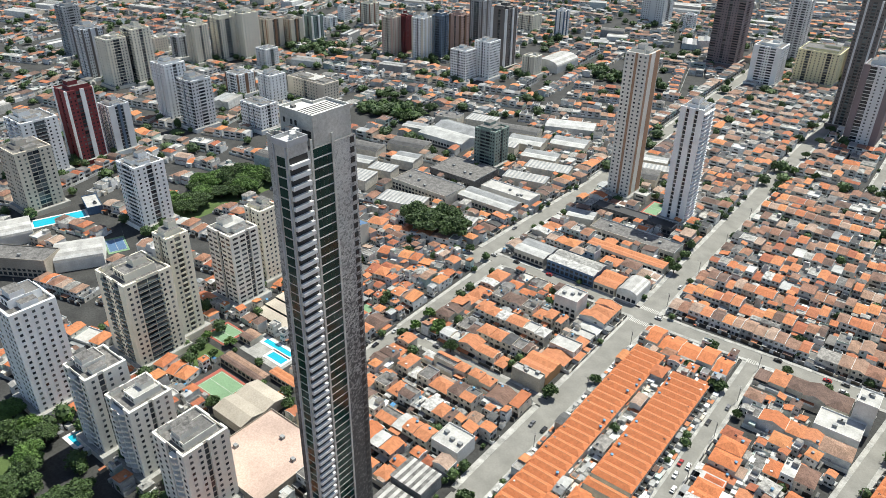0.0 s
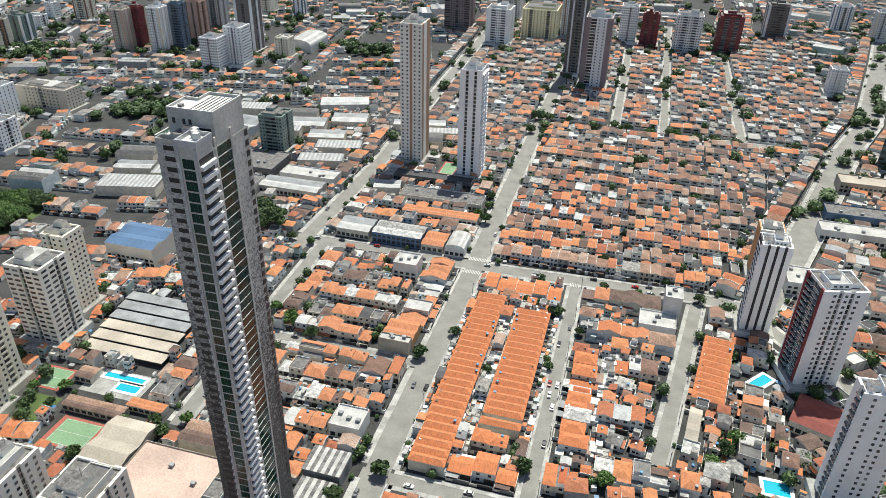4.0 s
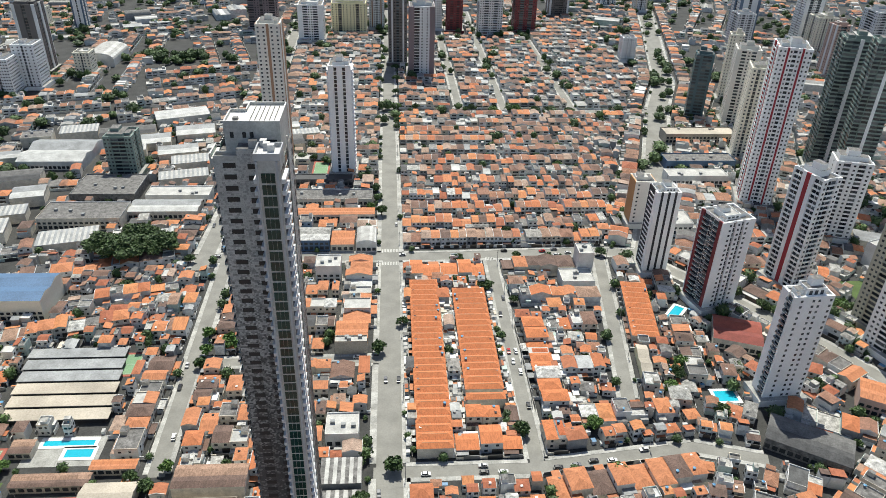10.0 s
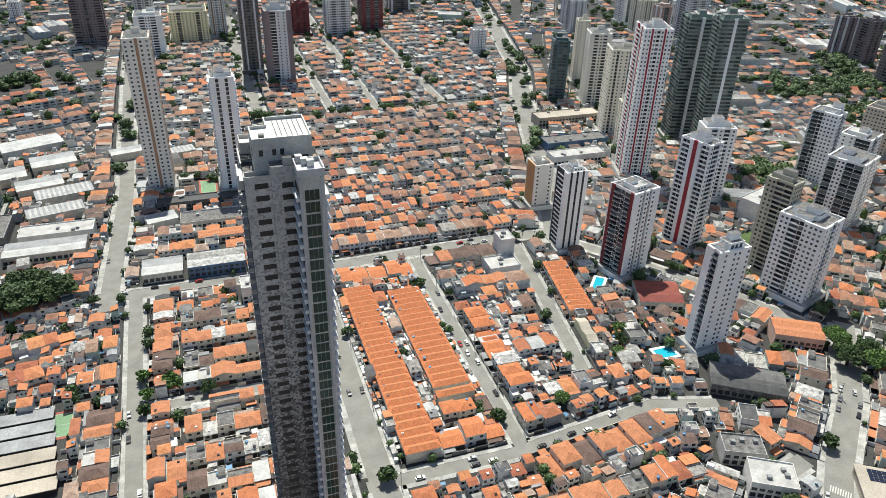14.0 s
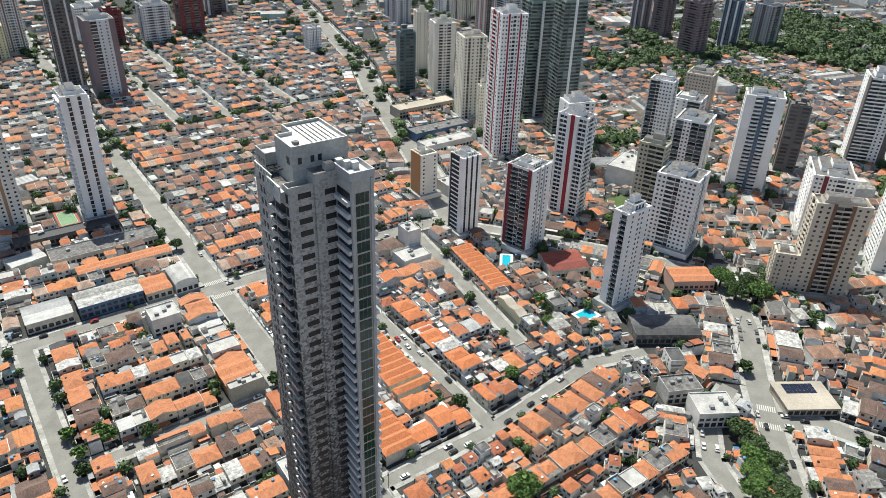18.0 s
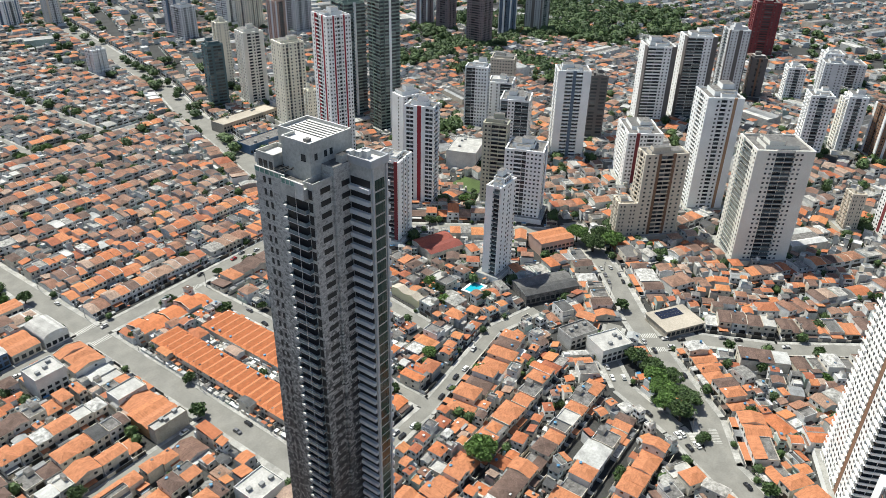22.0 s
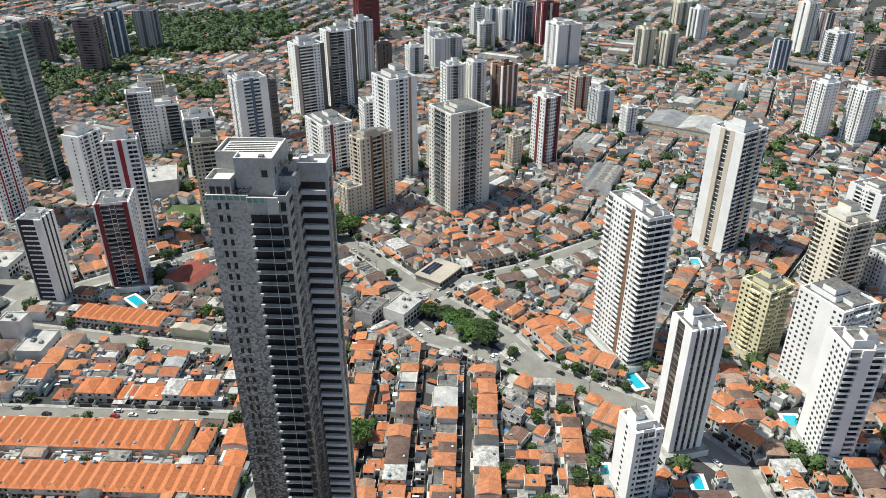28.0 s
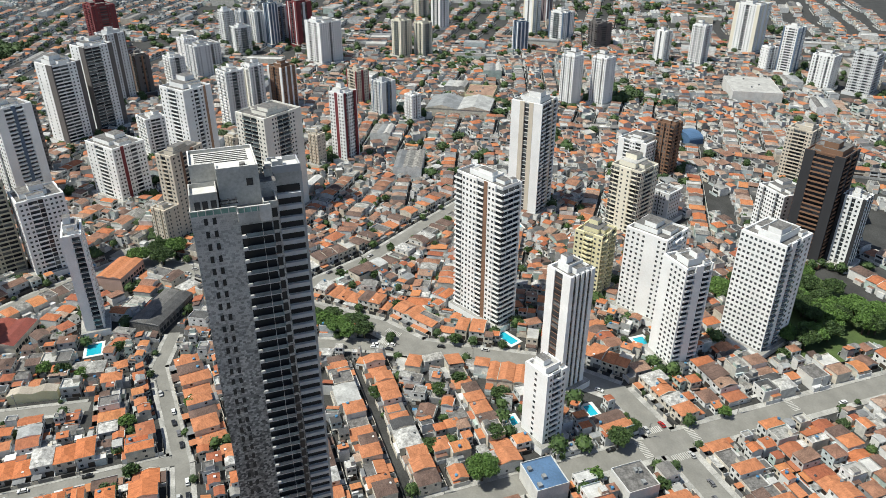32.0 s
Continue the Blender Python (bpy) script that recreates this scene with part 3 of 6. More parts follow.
def bay(o_, kind, a, b, n, fh, H, wall, accent, rail, put, plain):
    """One bay of a face, from a to b along it: its pier, and what repeats on every storey. o_: shapes by name."""
    mid, half = (a + b) / 2, (b - a) / 2
    deep = -0.9
    if kind in "pwWgak":
        put(o_["pier"], a, b, deep, 0.0 if kind != "a" else 0.12, 0, H + (0.9 if kind != "g" else 0.2), accent if kind in "ak" else wall)
    if kind == "d":
        put(o_["pier"], a, b, deep, -0.5, 0, H, accent)
    for f in range(n):
        z = f * fh + 0.2
        if kind in "wW":
            k = 2 if half > 2.3 and kind == "w" else 1
            hw = min(0.66, half * 0.42) if kind == "w" else half * 0.7
            for q in range(k):
                c = mid + (q - (k - 1) / 2) * half
                put(o_["window"], c - hw, c + hw, -0.02, 0.05, z + 0.95, z + 2.2, "tower_glass", plain)
        elif kind == "g":
            put(o_["window"], a + 0.12, b - 0.12, -0.02, 0.06, z + 0.8, z + 2.5, "tower_glass", plain)
        elif kind == "k" and f:
            put(o_["band"], a - 0.1, b - half * 0.3, -0.02, 0.3, z, z + 0.8, "tower_white")
        elif kind == "d":
            put(o_["window"], a + 0.1, b - 0.1, -0.52, -0.4, z + 0.9, z + 2.2, "tower_glass", plain)
            put(o_["band"], a + 0.05, b - 0.05, -0.52, -0.3, z + 0.5, z + 0.8, "tower_brown")
        elif kind == "r":
            put(o_["window"], a + 0.1, b - 0.1, deep - 0.02, deep + 0.06, z + 0.25, z + 2.6, "tower_glass", plain)
        elif kind == "b" and f:
            put(o_["window"], a + 0.15, b - 0.15, deep - 0.02, deep + 0.06, z + 0.1, z + 2.35, "tower_glass", plain)
            put(o_["balcony"], a, b, deep, 0.55, z - 0.12, z + 0.08, wall)
            put(o_["balcony"], a, b, 0.43, 0.55, z + 0.08, z + 1.0, rail)
            if not plain:
                put(o_["balcony"], a, a + 0.12, 0.0, 0.43, z + 0.08, z + 1.0, rail)
                put(o_["balcony"], b - 0.12, b, 0.0, 0.43, z + 0.08, z + 1.0, rail)
        elif kind == "c" and f:
            put(o_["window"], a + 0.15, b - 0.15, deep - 0.02, deep + 0.06, z + 0.1, z + 2.35, "tower_glass", plain)
            steps = 3 if plain else 6
            for q in range(steps):
                u0, u1 = a + (b - a) * q / steps, a + (b - a) * (q + 1) / steps
                out = 0.35 + 1.0 * math.sin(math.pi * (q + 0.5) / steps)
                put(o_["balcony"], u0, u1, deep, out, z - 0.12, z + 0.85, wall)


def tower(x, y, w, d, h, wall, accent, kind, detail, turn=0.0, faces="", group="apartment towers"):
    """An apartment tower, h high to the top of its machine room. faces: the bays of its south, east, north and west face."""
    TOWERS.append((x, y, max(w, d)))
    take(x, y, w + 7, d + 7, turn)
    r = random.Random(int(x * 13 + y * 7))
    crown = min(r.uniform(4.5, 7.5), h * 0.12)
    H = h - crown
    n = max(3, round(H / 2.95))
    fh = (H - 0.3) / n
    words = wall.replace("tower_", "").replace("lightgrey", "light grey")
    second = "" if accent == wall else " and " + accent.replace("tower_", "").replace("lightgrey", "light grey")
    t = thing("apartment_tower", f"{words}{second} apartment tower with {WORDS[kind]}", "building", x, y, turn, group)
    sides = (faces or r.choice(KINDS[kind])).split("|")
    sides = sides * 2 if len(sides) == 2 else sides
    rail = r.choice((wall, wall, "rail_dark"))
    part("body", Geo().box(-w / 2 + 0.9, w / 2 - 0.9, -d / 2 + 0.9, d / 2 - 0.9, 0, H, wall, top="flat"), t)
    o_ = {k: Geo() for k in ("pier", "window", "balcony", "band")}
    top = {k: Geo() for k in ("window", "balcony")}
    limit = H - 2 * fh
    for q, bays in enumerate(sides):
        length, reach, sign = ((w, d / 2, -1), (d - 1.8, w / 2, 1), (w, d / 2, 1), (d - 1.8, w / 2, -1))[q]

        def put(g, a, b, o0, o1, z0, z1, key, flat_=False):
            p, e = sign * (reach + o0), sign * (reach + o1)
            lo, hi = min(p, e), max(p, e)
            if flat_:
                if q % 2 == 0:
                    g.face([(a, e, z0), (b, e, z0), (b, e, z1), (a, e, z1)][::-sign], key)
                else:
                    g.face([(e, a, z0), (e, b, z0), (e, b, z1), (e, a, z1)][::sign], key)
                return
            box = (a, b, lo, hi, z0, z1) if q % 2 == 0 else (lo, hi, a, b, z0, z1)
            if detail > 1 and z0 > limit and g is not o_["pier"] and g is not o_["band"]:
                singles.append(("window" if g is o_["window"] else "balcony", box, key, (q, round(z0 // fh))))
            else:
                g.box(*box, key, True)

        singles = []
        weights = [0.5 if k in "a" else 0.55 if k == "r" else 1.0 for k in bays]
        u = -length / 2
        for k, wt in zip(bays, weights):
            b = u + length * wt / sum(weights)
            bay(o_, k, u, b, n, fh, H - 0.02, wall, accent, rail, put, detail < 2)
            u = b
        held = {}
        for name, box, key, where in singles:
            if name == "window":
                part("window", Geo().box(*box, key, True), t)
            else:
                held.setdefault((where[0], where[1], box[0] // 4 if q % 2 == 0 else box[2] // 4), Geo()).box(*box, key, True)
        for g in held.values():
            part("balcony", g, t)
    for name, g in o_.items():
        if g.v:
            tagged(part(name if name == "pier" else name + "_rest", g, t), kind="stuff")
    # roof: parapet, set-back penthouse, machine room, tank, mast
    part("parapet", Geo().ring(-w / 2 + 0.7, w / 2 - 0.7, -d / 2 + 0.7, d / 2 - 0.7, H, H + 1.1, 0.25, wall), t)
    pw, pd, ph = w * r.uniform(0.42, 0.6), d * r.uniform(0.5, 0.74), crown * 0.5
    ox, oy = r.choice((-1, 1)) * w * r.uniform(0.04, 0.14), r.choice((-1, 1)) * d * r.uniform(0.0, 0.08)
    pent = part("penthouse", Geo().box(ox - pw / 2, ox + pw / 2, oy - pd / 2, oy + pd / 2, H, H + ph, wall, top=r.choice(("flat", "white_roof", "dark_roof"))), t)
    bx = -math.copysign(w * 0.27, ox)
    part("stair_head", Geo().box(bx - w * 0.11, bx + w * 0.11, oy - d * 0.2, oy + d * 0.16, H, H + ph * 0.8, wall, top="flat"), t)
    if detail > 1:
        part("parapet", Geo().ring(ox - pw / 2, ox + pw / 2, oy - pd / 2, oy + pd / 2, H + ph, H + ph + 0.6, 0.2, wall), pent)
        for k in range(3):
            part("penthouse_window", Geo().box(ox - pw * 0.36 + k * pw * 0.28, ox - pw * 0.36 + k * pw * 0.28 + pw * 0.16, oy - pd / 2 - 0.05, oy - pd / 2 + 0.02, H + 0.8, H + ph - 0.5, "tower_glass", True), pent)
    mw, md = pw * r.uniform(0.5, 0.7), pd * r.uniform(0.4, 0.6)
    mx, my = ox + r.choice((-1, 1)) * 0.14 * pw, oy + r.choice((-1, 1)) * 0.18 * pd
    part("machine_room", Geo().box(mx - mw / 2, mx + mw / 2, my - md / 2, my + md / 2, H + ph, h, wall, top="flat"), pent)
    if detail > 1:
        part("roof_hut", Geo().box(-w * 0.42, -w * 0.34, -d * 0.42, -d * 0.2, H, H + 2.2, wall, top="flat"), t)
        part("antenna", Geo().box(mx - 0.06, mx + 0.06, my + md / 4, my + md / 4 + 0.12, h, h + 4.0, "pole"), t)
    part("podium", Geo().box(-w / 2 - 2.5, w / 2 + 2.5, -d / 2 - 2.5, d / 2 + 2.5, 0, 3.6, wall, top="pavement"), t)
    return t


# the tall dark tower that the flight goes round
TOWER_X0, TOWER_X1, TOWER_Y0, TOWER_Y1, ROOF = -9.2, 7.6, -3.6, 15.0, 157.0
take(-1, 2, 30, 40)
FH, FLOORS = 3.1, 50


def dark_tower():
    t = thing("residential_skyscraper", "tall dark grey mosaic-clad residential skyscraper with white balcony bands", "skyscraper")
    x0, x1, y0, y1 = TOWER_X0, TOWER_X1, TOWER_Y0, TOWER_Y1
    part("body", Geo().box(x0, x1, y0, y1, 0, ROOF, "clad", top="flat"), t)
    part("stair_shaft", Geo().box(-3.2, 2.2, y0 - 0.7, y0 + 3.2, 0, 160.6, "clad", top="flat"), t)
    wing = part("wing", Geo().box(2.2, 8.0, -10.6, y0, 0, 160.9, "clad_plain", top="white"), t)
    part("wing_parapet", Geo().ring(2.0, 8.2, -10.8, y0 + 0.1, 160.2, 162.0, 0.3, "steel"), wing)
    crown = part("crown", Geo().box(-6.4, 7.2, -0.5, 8.4, ROOF, 165.4, "clad_plain", top="white"), t, "grey rendered rooftop block")
    part("crown_back", Geo().box(-2.4, 7.2, 8.4, 13.8, ROOF, 165.4, "clad_plain", top="white"), crown)
    rim = Geo().box(-6.4, 7.2, -0.5, -0.2, 165.4, 166.2, "clad_plain", top="white").box(6.9, 7.2, -0.2, 13.5, 165.4, 166.2, "clad_plain", top="white")
    rim.box(-6.4, -6.1, -0.2, 8.4, 165.4, 166.2, "clad_plain", top="white").box(-6.1, -2.4, 8.1, 8.4, 165.4, 166.2, "clad_plain", top="white")
    rim.box(-2.4, -2.1, 8.4, 13.8, 165.4, 166.2, "clad_plain", top="white").box(-2.1, 7.2, 13.5, 13.8, 165.4, 166.2, "clad_plain", top="white")
    part("crown_parapet", rim, crown)
    for k in range(6):
        part("roof_slab_joint", Geo().box(-0.5 + k * 1.2, -0.35 + k * 1.2, 1.0, 12.5, 165.4, 165.62, "flat"), crown)
    part("roof_hatch", Geo().box(-4.6, -3.3, 2.0, 3.2, 165.4, 166.1, "flat"), crown)
    part("step_block", Geo().box(-8.8, -2.4, 8.8, 14.6, ROOF, 161.0, "clad_plain", top="white"), t)
    part("step_parapet", Geo().ring(-8.8, -2.4, 8.8, 14.6, 161.0, 162.0, 0.25, "clad_plain"), t)
    for x, wz in ((-4.6, 161.9), (-1.6, 161.9), (0.2, 161.9)):
        part("crown_window", Geo().box(x - 0.45, x + 0.45, -0.56, -0.45, wz, wz + 1.5, "glass", True), crown)
    part("crown_window", Geo().box(-6.46, -6.35, 0.9, 2.3, 161.6, 163.3, "glass", True), crown)
    part("crown_window", Geo().box(2.6, 6.2, -0.56, -0.45, ROOF + 2.4, ROOF + 4.4, "glass", True), crown)
    for y in (9.8, 11.6, 13.2):
        part("step_window", Geo().box(-8.86, -8.75, y - 0.6, y + 0.6, 158.0, 160.2, "glass", True), t)
    # terrace rails of green glass, with concrete copings
    for a, b, c, d in ((x0, x0 + 0.12, 5.2, y1), (x0 - 1.1, x0 - 0.98, -1.8, 5.2), (x0, -6.6, y1 - 0.12, y1)):
        part("glass_rail", Geo().box(a, b, c, d, ROOF, ROOF + 1.15, "rail_glass", True), t, "green-tinted glass rail")
        part("coping", Geo().box(a - 0.12, b + 0.12, c, d, ROOF + 1.15, ROOF + 1.32, "white", True), t)
    for k in range(6):
        part("rail_post", Geo().box(x0 - 1.14, x0 - 0.94, -1.85 + k * 1.38, -1.65 + k * 1.38, ROOF, ROOF + 1.3, "white"), t)
    for k in range(7):
        part("rail_post", Geo().box(x0 - 0.05, x0 + 0.15, 5.3 + k * 1.6, 5.5 + k * 1.6, ROOF, ROOF + 1.3, "white"), t)
    part("terrace_panel", Geo().box(x0 - 1.32, x0 - 1.2, -1.9, 0.6, ROOF - 2.6, ROOF + 1.3, "white", True), t, "white panel on the terrace corner")
    part("terrace_slab", Geo().box(x0 - 1.2, x0, -1.9, 5.3, ROOF - 2.4, ROOF, "clad_plain", True, top="white"), t)
    part("roof_parapet", Geo().ring(x0, -3.2, y0, -0.5, ROOF, ROOF + 1.4, 0.22, "clad_plain"), t)
    for x, y in ((3.4, -3.4), (4.4, -5.2), (5.6, -6.4)):
        part("roof_plant", Geo().box(x - 0.8, x + 0.8, y - 0.7, y + 0.7, 160.9, 162.6, "steel", top="white"), t)
    part("roof_frame", Geo().box(-0.2, 1.8, -4.0, -2.2, 160.6, 162.4, "clad_plain", top="black"), t)
    for x in (-9.0, -7.2, -5.4):
        part("pergola_beam", Geo().box(x, x + 0.18, 4.8, 8.6, 158.9, 159.1, "black", True), t)
    for y in (5.0, 6.6, 8.2):
        part("pergola_beam", Geo().box(-9.0, -5.2, y, y + 0.18, 159.1, 159.3, "black", True), t)
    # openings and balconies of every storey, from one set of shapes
    # windows and balcony openings are flat sheets on the wall, their inner shade painted near-black
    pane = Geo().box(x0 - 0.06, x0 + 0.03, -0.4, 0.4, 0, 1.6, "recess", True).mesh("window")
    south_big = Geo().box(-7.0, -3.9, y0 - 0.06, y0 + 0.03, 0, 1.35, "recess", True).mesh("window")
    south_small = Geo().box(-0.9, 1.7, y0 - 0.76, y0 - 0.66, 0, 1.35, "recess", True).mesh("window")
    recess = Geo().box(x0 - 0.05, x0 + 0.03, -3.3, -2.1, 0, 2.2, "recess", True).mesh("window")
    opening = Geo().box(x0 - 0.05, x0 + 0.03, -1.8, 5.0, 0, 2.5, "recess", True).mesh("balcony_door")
    slab = Geo().box(x0 - 1.25, x0 + 0.05, -2.0, 5.2, -0.2, 0.0, "steel", True).box(x0 - 1.25, x0 - 1.17, -2.0, 4.0, 0, 0.95, "rail_dark", True)
    slab = slab.box(x0 - 1.17, x0, -2.0, -1.92, 0, 0.95, "rail_dark", True).box(x0 - 1.17, x0, 5.12, 5.2, 0, 0.95, "rail_dark", True).mesh("balcony")
    unit = Geo().box(x0 - 1.28, x0 - 0.7, 4.2, 5.2, 0.0, 0.6, "white", True).mesh("air_conditioner")
    band_w = Geo().box(1.35, 2.25, -10.3, y0 - 0.2, -0.1, 1.0, "band_white", True).mesh("balcony_band")
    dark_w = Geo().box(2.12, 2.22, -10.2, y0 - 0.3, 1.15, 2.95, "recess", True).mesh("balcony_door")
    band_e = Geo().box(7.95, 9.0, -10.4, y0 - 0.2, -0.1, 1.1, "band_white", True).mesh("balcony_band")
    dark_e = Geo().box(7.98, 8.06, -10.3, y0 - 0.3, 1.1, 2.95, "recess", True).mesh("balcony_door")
    glass_s = [Geo().box(3.35 + 1.12 * k, 3.35 + 1.12 * k + 1.04, -10.68, -10.56, 0, 2.6, "green_glass", True).mesh("curtain_wall_pane") for k in range(3)]
    glass_e = [Geo().box(x1 - 0.02, x1 + 0.08, -1.6 + 1.75 * k, -1.6 + 1.75 * k + 1.65, 0, 2.6, "green_glass", True).mesh("curtain_wall_pane") for k in range(4)]
    sill_e = Geo().box(x1, x1 + 0.16, -1.7, 5.5, -0.28, -0.1, "white", True).mesh("sill")
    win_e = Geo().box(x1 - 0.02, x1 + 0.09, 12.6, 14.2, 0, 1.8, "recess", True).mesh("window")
    for f in range(FLOORS):
        z = 2.2 + f * FH
        for y in (10.2, 12.0):
            part("window", pane, t, at=(0, y, z + 0.6))
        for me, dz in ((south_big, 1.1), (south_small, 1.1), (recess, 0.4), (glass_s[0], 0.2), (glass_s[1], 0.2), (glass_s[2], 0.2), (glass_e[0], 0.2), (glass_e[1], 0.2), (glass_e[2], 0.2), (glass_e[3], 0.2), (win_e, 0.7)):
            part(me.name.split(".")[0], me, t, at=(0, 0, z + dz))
        part("sill", sill_e, t, at=(0, 0, z + 0.2))
        if f < FLOORS - 1:
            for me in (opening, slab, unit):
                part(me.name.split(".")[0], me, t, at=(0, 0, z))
        for me in (band_w, dark_w, band_e, dark_e):
            part(me.name.split(".")[0], me, t, at=(0, 0, z))
    for x in (2.5, 7.3):
        part("fin", Geo().box(x - 0.25, x + 0.25, -10.95, -10.6, 0, 160, "steel"), t)
    for y in (-2.1, 5.7):
        part("fin", Geo().box(x1, x1 + 0.3, y - 0.35, y + 0.35, 0, 160, "clad_plain"), t)
    part("hoist_chain", Geo().box(x0 - 1.55, x0 - 1.47, 0.4, 0.48, 4, ROOF, "white"), t, "thin white hoist line")
    part("hoist_banner", Geo().box(x0 - 1.45, x0 - 1.36, 0.6, 3.4, 46, 48.4, "red_net"), t, "red safety net")


dark_tower()

# ---- larger low buildings, courts and pools ----


M["solar"] = glassy("solar_cells", [(0.02, 0.025, 0.05), (0.03, 0.035, 0.07)])


def hall(name, label, x0, x1, y0, y1, h, wall, roof, shape="gable", turn=0.0, category="building", windows=True):
    """A low commercial building: walls, a wide roof, shopfront panes."""
    x, y, w, d = (x0 + x1) / 2, (y0 + y1) / 2, x1 - x0, y1 - y0
    TAKEN.update(cells(x, y, w + 2.5, d + 2.5, turn, 1.2))
    t = thing(name, label, category, x, y, turn)
    part("wall", Geo().box(-w / 2, w / 2, -d / 2, d / 2, 0, h, wall, top="flat"), t)
    g = Geo()
    if shape == "gable":
        for k in range(2):
            g.gable(-w / 2 - 0.3, w / 2 + 0.3, -d / 2 + k * d / 2, -d / 2 + (k + 1) * d / 2, h, d * 0.06, roof, "x", wall)
        part("roof", g, t)
    elif shape == "arch":
        n = 10
        for k in range(n):
            a, b = math.pi * k / n, math.pi * (k + 1) / n
            p, q = (-w / 2 * math.cos(a), h + w * 0.2 * math.sin(a)), (-w / 2 * math.cos(b), h + w * 0.2 * math.sin(b))
            g.face([(p[0], -d / 2, p[1]), (p[0], d / 2, p[1]), (q[0], d / 2, q[1]), (q[0], -d / 2, q[1])][::-1], roof)
            for s in (-1, 1):
                g.face([(p[0], s * d / 2, p[1]), (q[0], s * d / 2, q[1]), (q[0], s * d / 2, h), (p[0], s * d / 2, h)][::s], wall)
        part("roof", g, t)
    elif shape == "striped":
        n = max(4, round(w / 1.6))
        part("roof", Geo().box(-w / 2 - 0.3, w / 2 + 0.3, -d / 2 - 0.3, d / 2 + 0.3, h, h + 0.25, roof, True), t)
        for k in range(n):
            if k % 2:
                part("roof_sheet", Geo().box(-w / 2 + k * w / n, -w / 2 + (k + 1) * w / n, -d / 2 - 0.3, d / 2 + 0.3, h + 0.25, h + 0.31, "white_roof"), t)
    elif shape == "slab":
        part("roof", Geo().box(-w / 2 - 0.6, w / 2 + 0.6, -d / 2 - 0.6, d / 2 + 0.6, h, h + 0.3, roof, True), t)
    else:
        part("parapet", Geo().ring(-w / 2, w / 2, -d / 2, d / 2, h, h + 0.8, 0.2, wall), t)
        part("roof", Geo().box(-w / 2 + 0.2, w / 2 - 0.2, -d / 2 + 0.2, d / 2 - 0.2, h, h + 0.12, roof), t)
        r = random.Random(int(x + y))
        for k in range(3):
            a, b = r.uniform(-0.35, 0.35) * w, r.uniform(-0.35, 0.35) * d
            part("roof_unit", Geo().box(a - 1, a + 1, b - 0.8, b + 0.8, h + 0.12, h + 1.5, "metal"), t)
    if windows:
        n = max(2, round(w / 3.2))
        for k in range(n):
            c = (k + 0.5) * w / n - w / 2
            part("window", Geo().box(c - 1.1, c + 1.1, -d / 2 - 0.06, -d / 2 + 0.03, 1.0, min(h - 0.7, 3.2), "glass", True), t)
            if h > 7:
                part("window", Geo().box(c - 1.0, c + 1.0, -d / 2 - 0.06, -d / 2 + 0.03, 4.4, 5.9, "glass", True), t)
    return t


def pool(x, y, w, d, turn=0.0):
    TAKEN.update(cells(x, y, w + 6, d + 6, turn, 1.2))
    t = thing("swimming_pool", "turquoise swimming pool with a pale paved edge", "pool", x, y, turn, "swimming pools")
    part("water", Geo().box(-w / 2, w / 2, -d / 2, d / 2, 0.02, 0.2, "pool"), t)
    part("edge", Geo().ring(-w / 2 - 1.6, w / 2 + 1.6, -d / 2 - 1.6, d / 2 + 1.6, 0.0, 0.3, 1.6, "white"), t)


def court(x, y, w, d, key, turn=0.0):
    TAKEN.update(cells(x, y, w + 2, d + 2, turn, 1.2))
    t = thing("sports_court", "fenced sports court with white lines", "court", x, y, turn, "sports courts")
    part("surface", Geo().box(-w / 2, w / 2, -d / 2, d / 2, 0, 0.12, "court_red" if key == "court" else "court"), t)
    part("playing_field", Geo().box(-w * 0.4, w * 0.4, -d * 0.42, d * 0.42, 0.12, 0.15, key), t)
    part("line", Geo().ring(-w * 0.38, w * 0.38, -d * 0.4, d * 0.4, 0.15, 0.17, 0.15, "paint"), t)
    part("line", Geo().box(-w * 0.38, w * 0.38, -0.08, 0.08, 0.15, 0.17, "paint"), t)
    for sx in (-1, 1):
        for sy in (-1, 1):
            part("fence_post", Geo().box(sx * w / 2 - 0.06, sx * w / 2 + 0.06, sy * d / 2 - 0.06, sy * d / 2 + 0.06, 0, 4, "pole"), t)


hall("showroom", "long low showroom with grey metal roof and blue fascia", -37, -5, 219, 236, 7.5, "blue", "flat")
hall("workshop", "workshop with an orange tile roof", -4, 10, 218, 236, 5, "wall", "tile")
hall("arched_hall", "white hall with a vaulted sheet roof", 11.5, 24, 217, 236, 6, "white", "white_roof", "arch")
hall("white_block", "white rendered three-storey block with flat roof", -10, 4, 182, 195, 11, "white", "white_roof", "flat")
hall("warehouse", "grey warehouse with twin gabled metal roof", -62, -40, 220, 238, 6, "wall", "metal")
hall("church_hall", "cream hall with a blue sheet roof", -180, -148, 149, 176, 13, "tower_cream", "blue")
hall("striped_shed", "open shed with striped white and grey roof sheets", 5, 21, 28, 41, 7, "metal", "flat", "striped", windows=False)
hall("striped_shed", "lower shed with striped white and grey roof sheets", 6, 21, 15, 26, 5, "metal", "flat", "striped", windows=False)
hall("corner_house", "white cubic house with roof terraces on a corner plot", 5, 19, 54, 67, 7, "white", "white_roof", "flat")
hall("orange_house", "house with a bright orange painted upper floor", 5, 21, 122, 137, 6, "tower_ochre", "tile", "gable")
hall("beige_block", "beige windowless block with a white roof", 5, 21, 116.5, 121.5, 7.5, "beige", "white_roof", "flat", windows=False)
